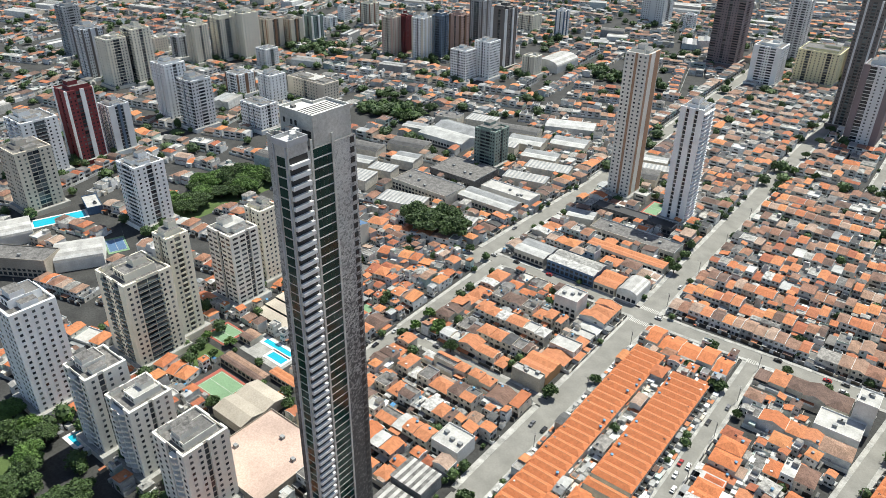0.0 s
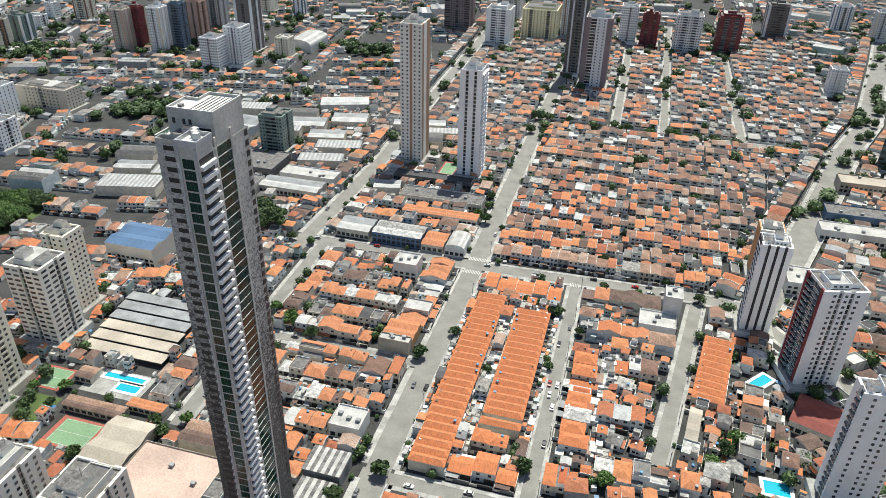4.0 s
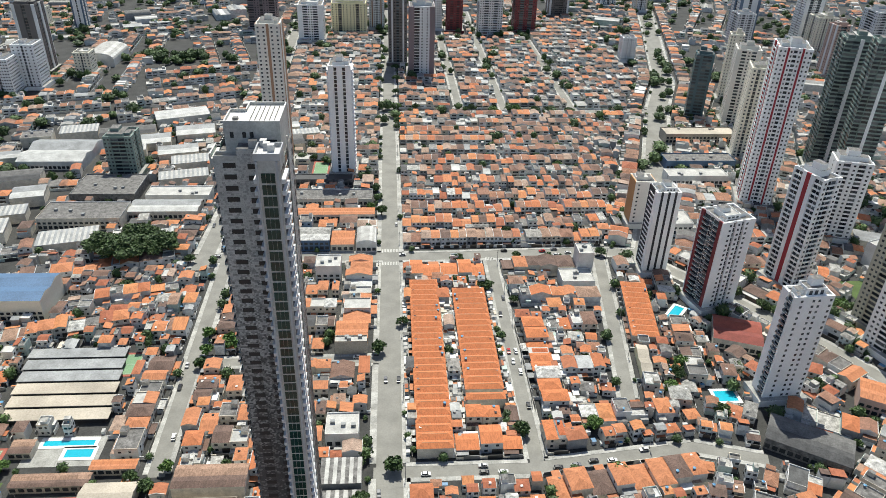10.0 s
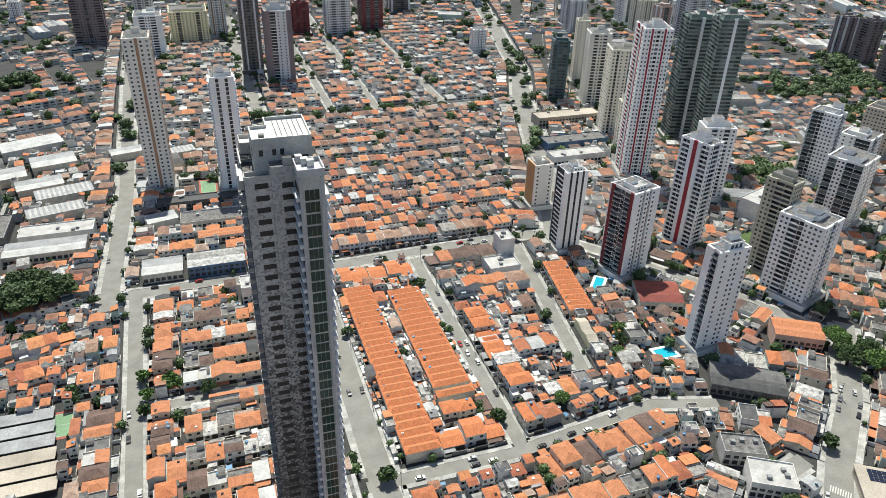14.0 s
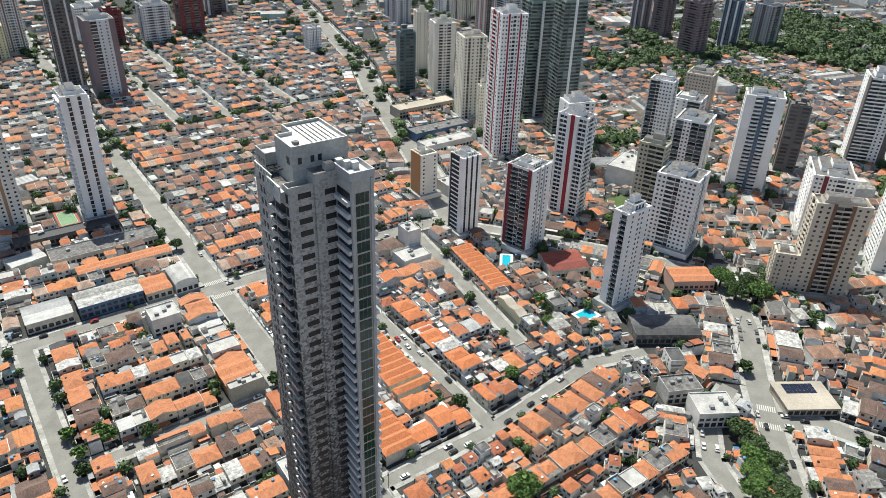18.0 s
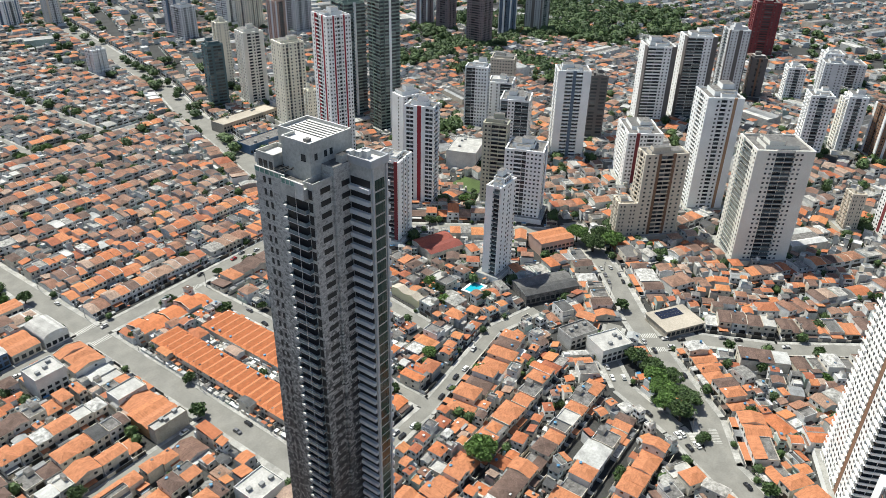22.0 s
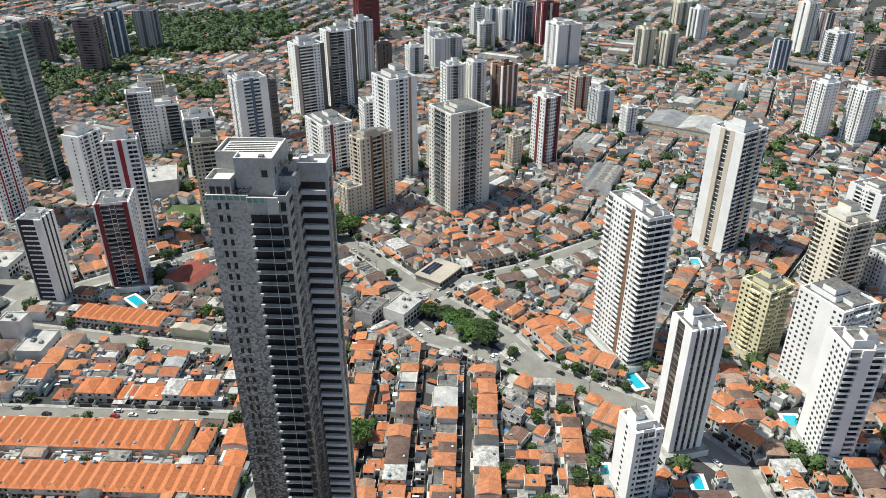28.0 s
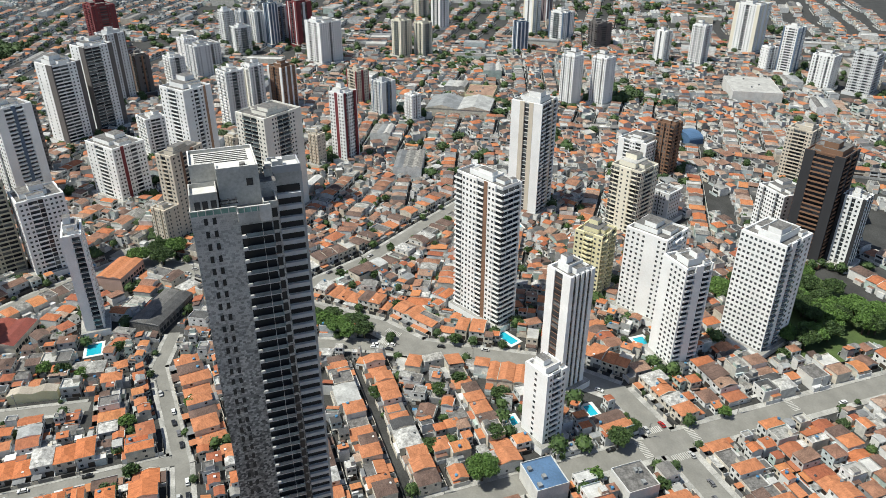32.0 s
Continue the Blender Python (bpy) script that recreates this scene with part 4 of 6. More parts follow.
hall("white_cube", "tall narrow white water tower block", 143, 152, 185, 197, 16, "white", "white_roof", "flat", windows=False)
hall("white_low_block", "low white commercial block with flat roof", 131, 150, 170, 184, 6.5, "white", "white_roof", "flat")
hall("gym_hall", "large hall with a worn orange sheet roof", -52, -24, 28, 40, 7, "wall", "tile_old", "gable", windows=False)
hall("flat_shed", "wide pink-floored sports roof", -64, -26, -14, 24, 5.5, "beige", "pinkfloor", "flat", windows=False)
hall("fibre_roof_shed", "shed with beige fibre-cement roof", -86, -66, 8, 34, 5, "beige", "beige", "gable", windows=False)
hall("club_house", "club house with a long brown tile roof", -116, -86, 34, 41, 3.5, "beige", "tile_old", "gable")
hall("club_annex", "club annex with orange tile roof", -88, -70, 42, 47.5, 3.5, "wall", "tile", "gable")
hall("club_pavilion", "square pavilion with brown tiles", -124, -115, 52, 60, 3.5, "wall", "tile_old", "gable")
for k in range(6):
    # the walls are one black block that stands for the shade under an open roof
    hall("carport", "long carport, pale sheet roof over a black block for shade", -142 + k * 1.2, -97 + k * 1.2, 115.4 - k * 8.6, 121.4 - k * 8.6, 2.6, "black", "metal" if k < 3 else "beige", "slab", windows=False)
court(-93, 112, 10, 18, "court")
court(-101, 23, 23, 17, "court")
court(-135, 51, 16, 15, "court")
take(-104, 55, 34, 22)
structure("pool_deck", Geo().box(-119, -88, 47.5, 64.5, 0, 0.1, "pavement"), "pale paved deck of the club pools")
pool(-103, 60.5, 21, 3)
pool(-97, 54.5, 11, 4.5)
hall("supermarket", "low supermarket with pale saw-tooth roofs", -245, -197, 342, 386, 7, "white", "metal")
hall("parking_deck", "flat commercial roof with plant rooms", -192, -140, 248, 272, 8, "wall", "flat", "flat")
hall("depot", "grey depot under two sheet roofs", -140, -95, 262, 280, 6, "wall", "metal")
hall("depot", "white depot with a pale roof", -135, -92, 285, 300, 6, "white", "white_roof", "flat")
hall("parking_deck", "roof car park with a low parapet", -185, -142, 285, 318, 7, "flat", "flat", "flat")
court(-20.5, 345, 13, 25, "court")
hall("sales_pavilion", "long grey low building with dark roof", -55, 5, 312, 322, 5, "flat", "black", "flat")
hall("warehouse", "beige warehouse with orange roof", -30, 22, 258, 268, 5, "wall", "tile", "gable")
hall("warehouse", "dark-roofed warehouse with pale walls", -40, 20, 280, 296, 5, "wall", "flat", "flat")
solar = hall("solar_showroom", "curved corner showroom with white roof and solar panels", 214, 238, -36, -18, 4.5, "beige", "beige", "slab", radians(-32))
for k in range(3):
    for q in range(8):
        part("solar_panel", Geo().box(-8 + q * 1.85, -6.3 + q * 1.85, 1.2 + k * 2.3, 3.2 + k * 2.3, 4.85, 4.98, "solar", True), solar, "dark blue solar panel")
hall("modern_office", "white office with dark glass front", 172, 189, 3, 14, 7.5, "white_roof", "flat", "flat", radians(-25))
hall("modern_house", "white cubic house with large windows", 172, 190, -16, -2, 8, "white", "white_roof", "flat", radians(-30))
hall("workshop", "workshop with dark grey roof sheets", 196, 230, 36, 54, 6, "flat", "dark_roof", "gable", radians(-33))
hall("red_house", "wide house with dark red tile roof", 202, 226, 112, 134, 6, "wall", "red_tile", "gable", radians(-20))
hall("narrow_house", "long narrow pale yellow house beside the lane", 155.5, 160.5, 92, 114, 5, "tower_yellow", "beige", "gable", radians(-8), windows=False)
hall("corner_block", "white and blue low block with blue roof sheets", 20, 36, -106, -92, 8, "white", "blue", "flat", windows=True)
hall("corner_block", "white rendered low block with flat roof", 8, 22, -140, -126, 7, "white", "flat", "flat")
hall("pink_house", "pink three-storey house with tile roof", 250, 274, 60, 76, 9, "tower_pink", "tile", "gable", radians(-30))
hall("shopping_centre", "grey retail hall with big flat roofs", 492, 536, -280, -215, 8, "wall", "metal", "gable", radians(-30))
hall("retail_hall", "retail hall with a brown roof", 530, 570, -300, -270, 8, "tower_yellow", "tile_old", "flat", radians(-30))
hall("hospital_block", "long white institutional block", 425, 490, -590, -540, 13, "white", "white_roof", "flat", radians(-30))
hall("retail_hall", "pale commercial block by the avenue", 268, 330, 395, 412, 8, "beige", "beige", "flat")
hall("blue_shop", "shop with a blue painted front", 250, 306, 340, 356, 7, "blue", "flat", "flat")
hall("retail_hall", "cream commercial block by the avenue", 242, 288, 312, 326, 7, "white", "white_roof", "flat")
hall("round_shop", "pale rounded commercial block", 212, 232, 235, 255, 8, "white", "white_roof", "flat")
hall("blue_sheds", "bright blue and red inflatable-roofed stalls", 348, 372, -420, -405, 5, "blue", "blue", "arch")
hall("arched_hall", "white hall with a vaulted sheet roof beside the school", -280, -256, 28, 56, 7, "white", "white_roof", "arch", radians(-30), windows=False)
hall("arched_hall", "pale vaulted sports hall beside the pool", -342, -318, 14, 40, 7, "white", "white_roof", "arch", radians(-20), windows=False)
hall("school_block", "long grey school building with weathered flat roof", -310, -262, 4, 20, 12, "beige", "flat", "flat", radians(32))
hall("pool_house", "blue painted low pool house", -345, -322, 80, 90, 5, "blue", "white_roof", "flat", radians(-18))
court(-270, 66, 22, 13, "blue", radians(-20))
pool(-334, 61, 11, 33, radians(-18))
hall("terraced_car_park", "white terraced car park with bands and a planted roof", 330, 364, 180, 204, 15, "white", "white_roof", "flat", radians(20))
hall("arched_hall", "long pale vaulted warehouse roof", -292, -260, 610, 660, 8, "white", "white_roof", "arch", windows=False)
pool(191, 79.5, 10, 7)
pool(190, 147, 5, 15, radians(-40))
pool(129, -128, 12, 5, radians(20))
pool(102, -194, 8, 6)
pool(63, -141, 7, 4)
pool(68, -104, 7, 3)
pool(251, -190, 9, 5)
pool(-120, -38, 9, 6)
pool(374, 208, 10, 6)

# ---- towers, by district ----
tower(-154.3, -32.2, 20, 20, 62.3, "tower_white", "tower_white", "P", 2, faces="wwpwww|wwwww")
tower(-108.0, -27.7, 17.5, 18, 46.9, "tower_ivory", "tower_ivory", "B", 2, faces="wcbw|wrww")
tower(-82.6, -24.4, 18, 18.5, 42.0, "tower_ivory", "tower_lightgrey", "B", 2, faces="wccw|wwrww")
tower(-48.2, -24.0, 20, 19.5, 42.0, "tower_ivory", "tower_ivory", "P", 2, faces="wwrcw|wwrww")
tower(-151.8, 17.6, 25.1, 25.1, 55.7, "tower_cream", "tower_cream", "B", 2, faces="pbwbp|wbbw")
tower(-152.4, 40.2, 12.5, 12.5, 66.5, "tower_cream", "tower_cream", "B", 1, faces="wrw|wbw")
tower(-156.9, 79.0, 20.5, 18.5, 52.0, "tower_ivory", "tower_lightgrey", "P", 1, faces="WWrWW|WWrW")
tower(-162.3, 103.8, 13.6, 13.6, 52.4, "tower_cream", "tower_cream", "P", 1, faces="wrww|ww")
tower(-282.3, 99.8, 21.8, 21.8, 51.0, "tower_white", "tower_white", "B", 1)
tower(-459.6, 237.6, 21.9, 21.9, 58.3, "tower_white", "tower_white", "P", 1)
tower(-419.9, 236.5, 22.2, 22.2, 51.8, "tower_lightgrey", "tower_grey", "B", 1)
tower(-424.0, 131.2, 22.0, 22.0, 66.3, "tower_maroon", "tower_white", "S", 1)
tower(-420.9, 159.1, 18.1, 18.1, 46.3, "tower_lightgrey", "tower_blue", "S", 1)
tower(-364.1, 62.5, 25.0, 25.0, 51.5, "tower_sand", "tower_pink", "P", 1)
tower(-421.4, 93.6, 27.5, 27.5, 52.2, "tower_white", "tower_grey", "B", 1)
tower(-747.9, 291.0, 19.8, 19.8, 65.5, "tower_grey", "tower_lightgrey", "B", 1)
tower(-640.3, 258.0, 22.8, 22.8, 60.3, "tower_lightgrey", "tower_dark", "S", 1)
tower(-594.2, 257.5, 22.3, 22.3, 55.8, "tower_cream", "tower_cream", "P", 1)
tower(-588.6, 283.4, 21.6, 21.6, 63.7, "tower_cream", "tower_sand", "B", 1)
tower(-605.1, 368.0, 18.6, 18.6, 51.8, "tower_cream", "tower_white", "P", 1)
tower(-603.4, 402.6, 23.7, 23.7, 55.9, "tower_cream", "tower_white", "B", 1)
tower(-586.5, 423.3, 23.6, 23.6, 61.4, "tower_cream", "tower_white", "P", 1)
tower(-681.4, 360.8, 18.5, 18.5, 23.9, "tower_cream", "tower_white", "P", 1)
tower(-641.8, 368.1, 17.0, 17.0, 30.8, "tower_lightgrey", "tower_grey", "B", 1)
tower(-603.7, 474.2, 24.0, 24.0, 41.9, "tower_sand", "tower_brown", "S", 1)
tower(-592.6, 500.7, 20.3, 20.3, 39.0, "tower_sand", "tower_brown", "S", 1)
tower(-594.1, 539.2, 19.3, 19.3, 36.4, "tower_green", "tower_white", "S", 1)
tower(-623.7, 598.0, 14.0, 14.0, 19.4, "tower_white", "tower_white", "P", 1)
tower(-374.9, 270.4, 28.7, 19.2, 27.9, "tower_white", "tower_white", "P", 1)
tower(-470.8, 323.4, 21.3, 21.3, 26.4, "tower_white", "tower_brown", "S", 1)
tower(-423.5, 326.7, 19.7, 19.7, 34.2, "tower_white", "tower_white", "P", 1)
tower(-402.9, 362.1, 53.5, 21.4, 24.1, "tower_sand", "tower_ochre", "P", 1)
tower(-532.2, 409.5, 18.4, 18.4, 26.0, "tower_white", "tower_white", "B", 1)
tower(-460.1, 546.0, 16.8, 16.8, 52.9, "tower_sand", "tower_pink", "S", 1)
tower(-449.9, 561.1, 11.7, 11.7, 53.4, "tower_maroon", "tower_maroon", "P", 1)
tower(-417.0, 552.5, 17.4, 17.4, 57.8, "tower_white", "tower_sand", "S", 1)
tower(-405.2, 573.8, 14.3, 14.3, 59.0, "tower_blue", "tower_lightgrey", "B", 1)
tower(-403.0, 608.6, 18.2, 18.2, 54.9, "tower_pink", "tower_brown", "S", 1)
tower(-328.6, 519.3, 21.1, 21.1, 39.2, "tower_white", "tower_white", "P", 1)
tower(-312.5, 541.8, 20.8, 20.8, 46.9, "tower_white", "tower_lightgrey", "P", 1)
tower(-326.6, 593.9, 22.2, 22.2, 73.9, "tower_dark", "tower_lightgrey", "S", 1)
tower(-418.6, 675.8, 20.9, 20.9, 61.2, "tower_grey", "tower_dark", "S", 1)
tower(-278.1, 582.4, 16.2, 16.2, 26.9, "tower_cream", "tower_cream", "P", 1)
tower(-350.4, 774.0, 14.0, 14.0, 41.3, "tower_white", "tower_blue", "S", 1)
tower(-405.4, 779.2, 24.1, 24.1, 27.1, "tower_cream", "tower_cream", "P", 1)
tower(-294.0, 960.9, 35.1, 35.1, 44.6, "tower_lightgrey", "tower_lightgrey", "P", 1)
tower(-162.1, 336.4, 19.9, 19.9, 36.1, "tower_green", "tower_lightgrey", "B", 1)
tower(-51.5, 354.4, 17, 20, 113.9, "tower_ivory", "tower_tan", "P", 1, faces="wwaww|apaa")
tower(-2.2, 339.9, 16, 20, 89.4, "tower_white", "tower_lightgrey", "S", 1, faces="prprp|cc|prp|cc")
tower(-128.9, 792.2, 33.5, 33.5, 98.6, "tower_purple", "tower_dark", "B", 1)
tower(-62.0, 730.5, 29.8, 29.8, 49.5, "tower_white", "tower_dark", "B", 1)
tower(-18.8, 782.1, 43.6, 43.6, 42.1, "tower_yellow", "tower_maroon", "P", 1)
tower(65.7, 593.7, 26.4, 26.4, 79.0, "tower_lightgrey", "tower_purple", "S", 1, faces="arwa|aa")
tower(41.3, 633.9, 20.5, 20.5, 123.1, "tower_dark", "tower_lightgrey", "S", 1)
tower(89.2, 793.6, 21.0, 21.0, 49.1, "tower_white", "tower_white", "P", 1)
tower(159.9, 770.0, 29.7, 29.7, 51.1, "tower_lightgrey", "tower_dark", "B", 1)
tower(207.6, 788.7, 27.7, 27.7, 49.7, "tower_maroon", "tower_white", "B", 1)
tower(271.6, 882.7, 27.8, 27.8, 48.2, "tower_dark", "tower_lightgrey", "S", 1)
tower(363.1, 953.2, 23.0, 23.0, 39.1, "tower_white", "tower_blue", "S", 1)
tower(316.5, 461.1, 15.6, 15.6, 66.4, "tower_teal", "tower_teal", "G", 1, radians(-18))
tower(366.8, 511.2, 12.9, 12.9, 71.1, "tower_cream", "tower_cream", "P", 1, radians(-18))
tower(346.5, 443.0, 20.5, 20.5, 76.6, "tower_ivory", "tower_ivory", "B", 1, radians(-18))
tower(324.6, 367.1, 21.4, 21.4, 80.3, "tower_cream", "tower_cream", "P", 1, radians(-18))
tower(309.1, 327.4, 8.0, 8.0, 49.5, "tower_cream", "tower_cream", "P", 1, radians(-18))
tower(295.6, 285.2, 20.5, 24.5, 118.7, "tower_white", "tower_red", "S", 1, radians(-18), faces="wwawbwaww|wbbw|wbw|wawbaw")
tower(376.5, 342.1, 22, 23, 110.2, "tower_green", "tower_lightgrey", "G", 1, radians(-18), faces="gbagb|bgb")
tower(367.8, 293.8, 20, 20, 120.9, "tower_green", "tower_white", "G", 1, radians(-18), faces="bgagb|gbg")
tower(325.0, 233.3, 22, 16, 62.1, "tower_white", "tower_lightgrey", "P", 1, radians(-18), faces="wbwbw|wbw|wbw|pwpp")
tower(265.9, 175.2, 13, 21, 79.4, "tower_white", "tower_red", "B", 1, radians(18), faces="wbbw|wbw|wbbw|bbpaapbb")
tower(199.5, 253.2, 13.7, 13.7, 37.1, "tower_ivory", "tower_ochre", "P", 1, faces="wpw|a|ww|a")
tower(190.2, 193.0, 14.5, 13.5, 58.7, "tower_white", "tower_black", "B", 2, faces="papapap|wrw|papap|pkkka")
tower(212.1, 158.3, 20.5, 19, 60.5, "tower_white", "tower_maroon", "P", 2, radians(15), faces="pwrwrwp|pbbp|wrwrw|abrba")
tower(214.5, 79.5, 19, 9.5, 66, "tower_white", "tower_white", "P", 2, radians(4), faces="pwpwwpw|ww|pwpww|bp")
tower(293.7, 107.8, 22, 26, 56.7, "tower_white", "tower_cream", "P", 1, radians(20), faces="wwbwp|ww|ww|wwrbw")
tower(294.7, 132.8, 13, 17, 68.1, "tower_olive", "tower_grey", "B", 1, radians(20), faces="wwr|ww|ww|bbw")
tower(424.0, 233.5, 14, 20.5, 63.8, "tower_white", "tower_white", "P", 1, radians(24), faces="wbw|wbw|ww|wwrb")
tower(454.3, 226.2, 22.9, 22.9, 43.8, "tower_white", "tower_dark", "B", 1, radians(24), faces="wbww|ww|ww|bw")
tower(387.6, 171.6, 26, 24, 56.3, "tower_white", "tower_lightgrey", "P", 1, radians(24), faces="wwrww|ww|ww|bbwb")
tower(518.1, 263.6, 24.0, 24.0, 46.9, "tower_sand", "tower_brown", "P", 1, radians(24))
tower(410.7, 135.5, 19, 26, 78.1, "tower_white", "tower_blue", "B", 1, radians(36), faces="wrw|wrw|wrw|pcacp")
tower(465.9, 137.7, 15, 15, 61.4, "tower_dark", "tower_dark", "B", 1, radians(36), faces="ara|gag")
tower(319.9, 24.4, 13, 29, 63.8, "tower_sand", "tower_brown", "B", 1, radians(45), faces="wbbw|wbw|wbw|wwabbaww")
tower(400.3, 70.3, 34, 26, 48.6, "tower_white", "tower_maroon", "P", 1, radians(36), faces="wwbbww|wbw|wbw|wbwaw")
tower(386.8, 14.5, 26.5, 24.5, 89.5, "tower_white", "tower_tan", "S", 1, radians(36), faces="wbbw|wbw|wbw|pawbwp")
tower(334.3, -37.0, 28.5, 34, 79.4, "tower_ivory", "tower_lightgrey", "B", 1, radians(35), faces="wwbbww|wbbw|wbbw|pwbbwp")
tower(305.7, 38.9, 12.8, 12.8, 29.3, "tower_sand", "tower_sand", "P", 1, radians(40))
tower(545.3, 116.8, 27, 26.5, 78.9, "tower_white", "tower_dark", "S", 1, radians(36), faces="awrb|aw|aw|awbb")
tower(574.4, 90.5, 22.5, 28, 84.7, "tower_white", "tower_dark", "S", 1, radians(36), faces="awrb|aw|aw|awbb")
tower(667.4, 81.0, 21.3, 21.3, 77.6, "tower_lightgrey", "tower_dark", "S", 1, radians(36))
tower(886.6, 105.3, 29.7, 29.7, 73.1, "tower_maroon", "tower_dark", "B", 1, radians(24))
tower(738.9, 529.9, 18.4, 18.4, 53.6, "tower_purple", "tower_lightgrey", "S", 1)
tower(733.0, 488.5, 20.1, 20.1, 59.6, "tower_purple", "tower_dark", "B", 1)
tower(688.8, 404.5, 24.0, 24.0, 72.1, "tower_purple", "tower_grey", "B", 1)
tower(767.8, 410.2, 17.8, 17.8, 65.7, "tower_blue", "tower_white", "S", 1)
tower(802.2, 383.5, 24.7, 24.7, 62.4, "tower_grey", "tower_dark", "S", 1)
tower(154.7, -125.0, 34, 14, 88.0, "tower_white", "tower_brown", "B", 2, radians(23), faces="wbabw|bb|bwabwwb|bbb")
tower(273.5, -209.4, 23.5, 23, 89.8, "tower_white", "tower_sand", "S", 1, radians(36), faces="prp|wbw|parap|babrb")
tower(85.2, -136.7, 14.5, 15.5, 72.0, "tower_white", "tower_black", "S", 2, radians(17), faces="pdpdpdp|p|pdp|pdpdpdpdp")
tower(55.5, -111.4, 13.5, 11.5, 44.2, "tower_white", "tower_white", "B", 2, radians(17), faces="ww|wbw|pwp|wbbw")
tower(158.1, -194.6, 17.4, 17.4, 45.9, "tower_yellow", "tower_cream", "B", 1, radians(31), faces="wcw|wcw|wcw|cwc")
tower(128.2, -213.3, 24.5, 22, 57.4, "tower_white", "tower_lightgrey", "B", 1, radians(25), faces="wccw|wbw|wpww|wccw")
tower(85.2, -200.1, 17, 16, 63.6, "tower_white", "tower_white", "B", 2, radians(4), faces="wbw|ww|wwp|bpb")
tower(85.3, -251.1, 24, 24, 70.0, "tower_white", "tower_white", "P", 2, radians(18), faces="wwbw|ww|wwwww|wwbpb")
tower(180.2, -351.5, 23.7, 23.7, 38.7, "tower_white", "tower_white", "P", 1)
tower(150.1, -348.8, 23.4, 23.4, 79.2, "tower_brown", "tower_black", "B", 1, radians(24), faces="aba|ab|aba|abab")
tower(133.2, -359.5, 13.8, 13.8, 53.6, "tower_white", "tower_black", "S", 1, radians(24))
tower(220.0, -259.2, 22.7, 22.7, 55.0, "tower_cream", "tower_lightgrey", "B", 1, radians(24))
tower(227.3, -292.3, 15.8, 15.8, 25.9, "tower_lightgrey", "tower_grey", "P", 1, radians(24))
tower(309.9, -325.9, 25.9, 25.9, 33.4, "tower_white", "tower_brown", "B", 1, radians(24))
tower(297.1, -341.8, 14.5, 14.5, 49.4, "tower_brown", "tower_brown", "B", 1, radians(24))
tower(254.6, -436.0, 19.4, 19.4, 48.7, "tower_sand", "tower_brown", "B", 1, radians(24))
tower(494.8, -362.3, 16.2, 16.2, 59.3, "tower_white", "tower_white", "P", 1, radians(24))
tower(485.0, -393.6, 17.2, 17.2, 56.5, "tower_white", "tower_white", "P", 1, radians(24))
tower(763.2, -157.1, 32.2, 32.2, 57.0, "tower_white", "tower_dark", "B", 1, radians(24))
tower(901.3, -118.7, 25.3, 25.3, 57.0, "tower_lightgrey", "tower_blue", "S", 1, radians(24))
tower(872.7, -145.9, 24.7, 24.7, 63.5, "tower_maroon", "tower_lightgrey", "S", 1, radians(24))
tower(759.0, -258.2, 18.3, 18.3, 53.4, "tower_cream", "tower_cream", "B", 1, radians(24))
tower(748.8, -284.2, 16.8, 16.8, 49.9, "tower_cream", "tower_white", "B", 1, radians(24))
tower(735.6, -417.1, 16.1, 16.1, 44.1, "tower_blue", "tower_white", "S", 1)
tower(785.9, -505.2, 25.4, 25.4, 44.3, "tower_white", "tower_blue", "S", 1, radians(24))
tower(719.6, -529.1, 23.6, 23.6, 38.9, "tower_dark", "tower_lightgrey", "B", 1)
tower(620.0, -561.1, 15.4, 15.4, 45.4, "tower_white", "tower_grey", "S", 1, radians(24))
tower(594.4, -597.3, 17.4, 17.4, 54.9, "tower_white", "tower_lightgrey", "B", 1, radians(24))
tower(637.7, -708.5, 33.3, 33.3, 67.2, "tower_white", "tower_cream", "S", 1, radians(24))
tower(527.4, -677.0, 19.5, 19.5, 59.4, "tower_white", "tower_blue", "S", 1, radians(24))
tower(457.6, -661.8, 23.4, 23.4, 43.6, "tower_white", "tower_white", "P", 1, radians(24))
tower(425.9, -687.4, 24.2, 24.2, 51.6, "tower_lightgrey", "tower_blue", "B", 1, radians(24))
tower(541.2, -658.6, 13.4, 13.4, 33.9, "tower_white", "tower_white", "P", 1)
tower(527.0, -169.7, 17.6, 17.6, 39.8, "tower_lightgrey", "tower_blue", "S", 1, radians(24))
tower(499.8, -191.7, 11.6, 11.6, 29.9, "tower_white", "tower_blue", "P", 1, radians(24))
tower(571.2, -154.4, 16.4, 16.4, 41.3, "tower_sand", "tower_maroon", "S", 1, radians(24))
tower(417.1, -106.2, 15.5, 17, 66.2, "tower_white", "tower_maroon", "S", 1, radians(36), faces="waw|ww|waw|arwra")
tower(544.7, -25.7, 18.6, 18.6, 58.3, "tower_white", "tower_lightgrey", "B", 1, radians(24))
tower(574.9, -77.9, 20.0, 20.0, 52.2, "tower_brown", "tower_white", "S", 1, radians(36))
tower(794.2, -14.0, 27.0, 27.0, 31.9, "tower_lightgrey", "tower_white", "P", 1, radians(24))
tower(408.9, -80.6, 9.8, 9.8, 32.2, "tower_sand", "tower_sand", "P", 1, radians(36))
tower(408.9, -17.0, 12.9, 12.9, 38.8, "tower_sand", "tower_sand", "P", 1, radians(36))
tower(-600.8, 654.4, 19.8, 18.9, 35.7, "tower_cream", "tower_brown", "S", 1, radians(0))
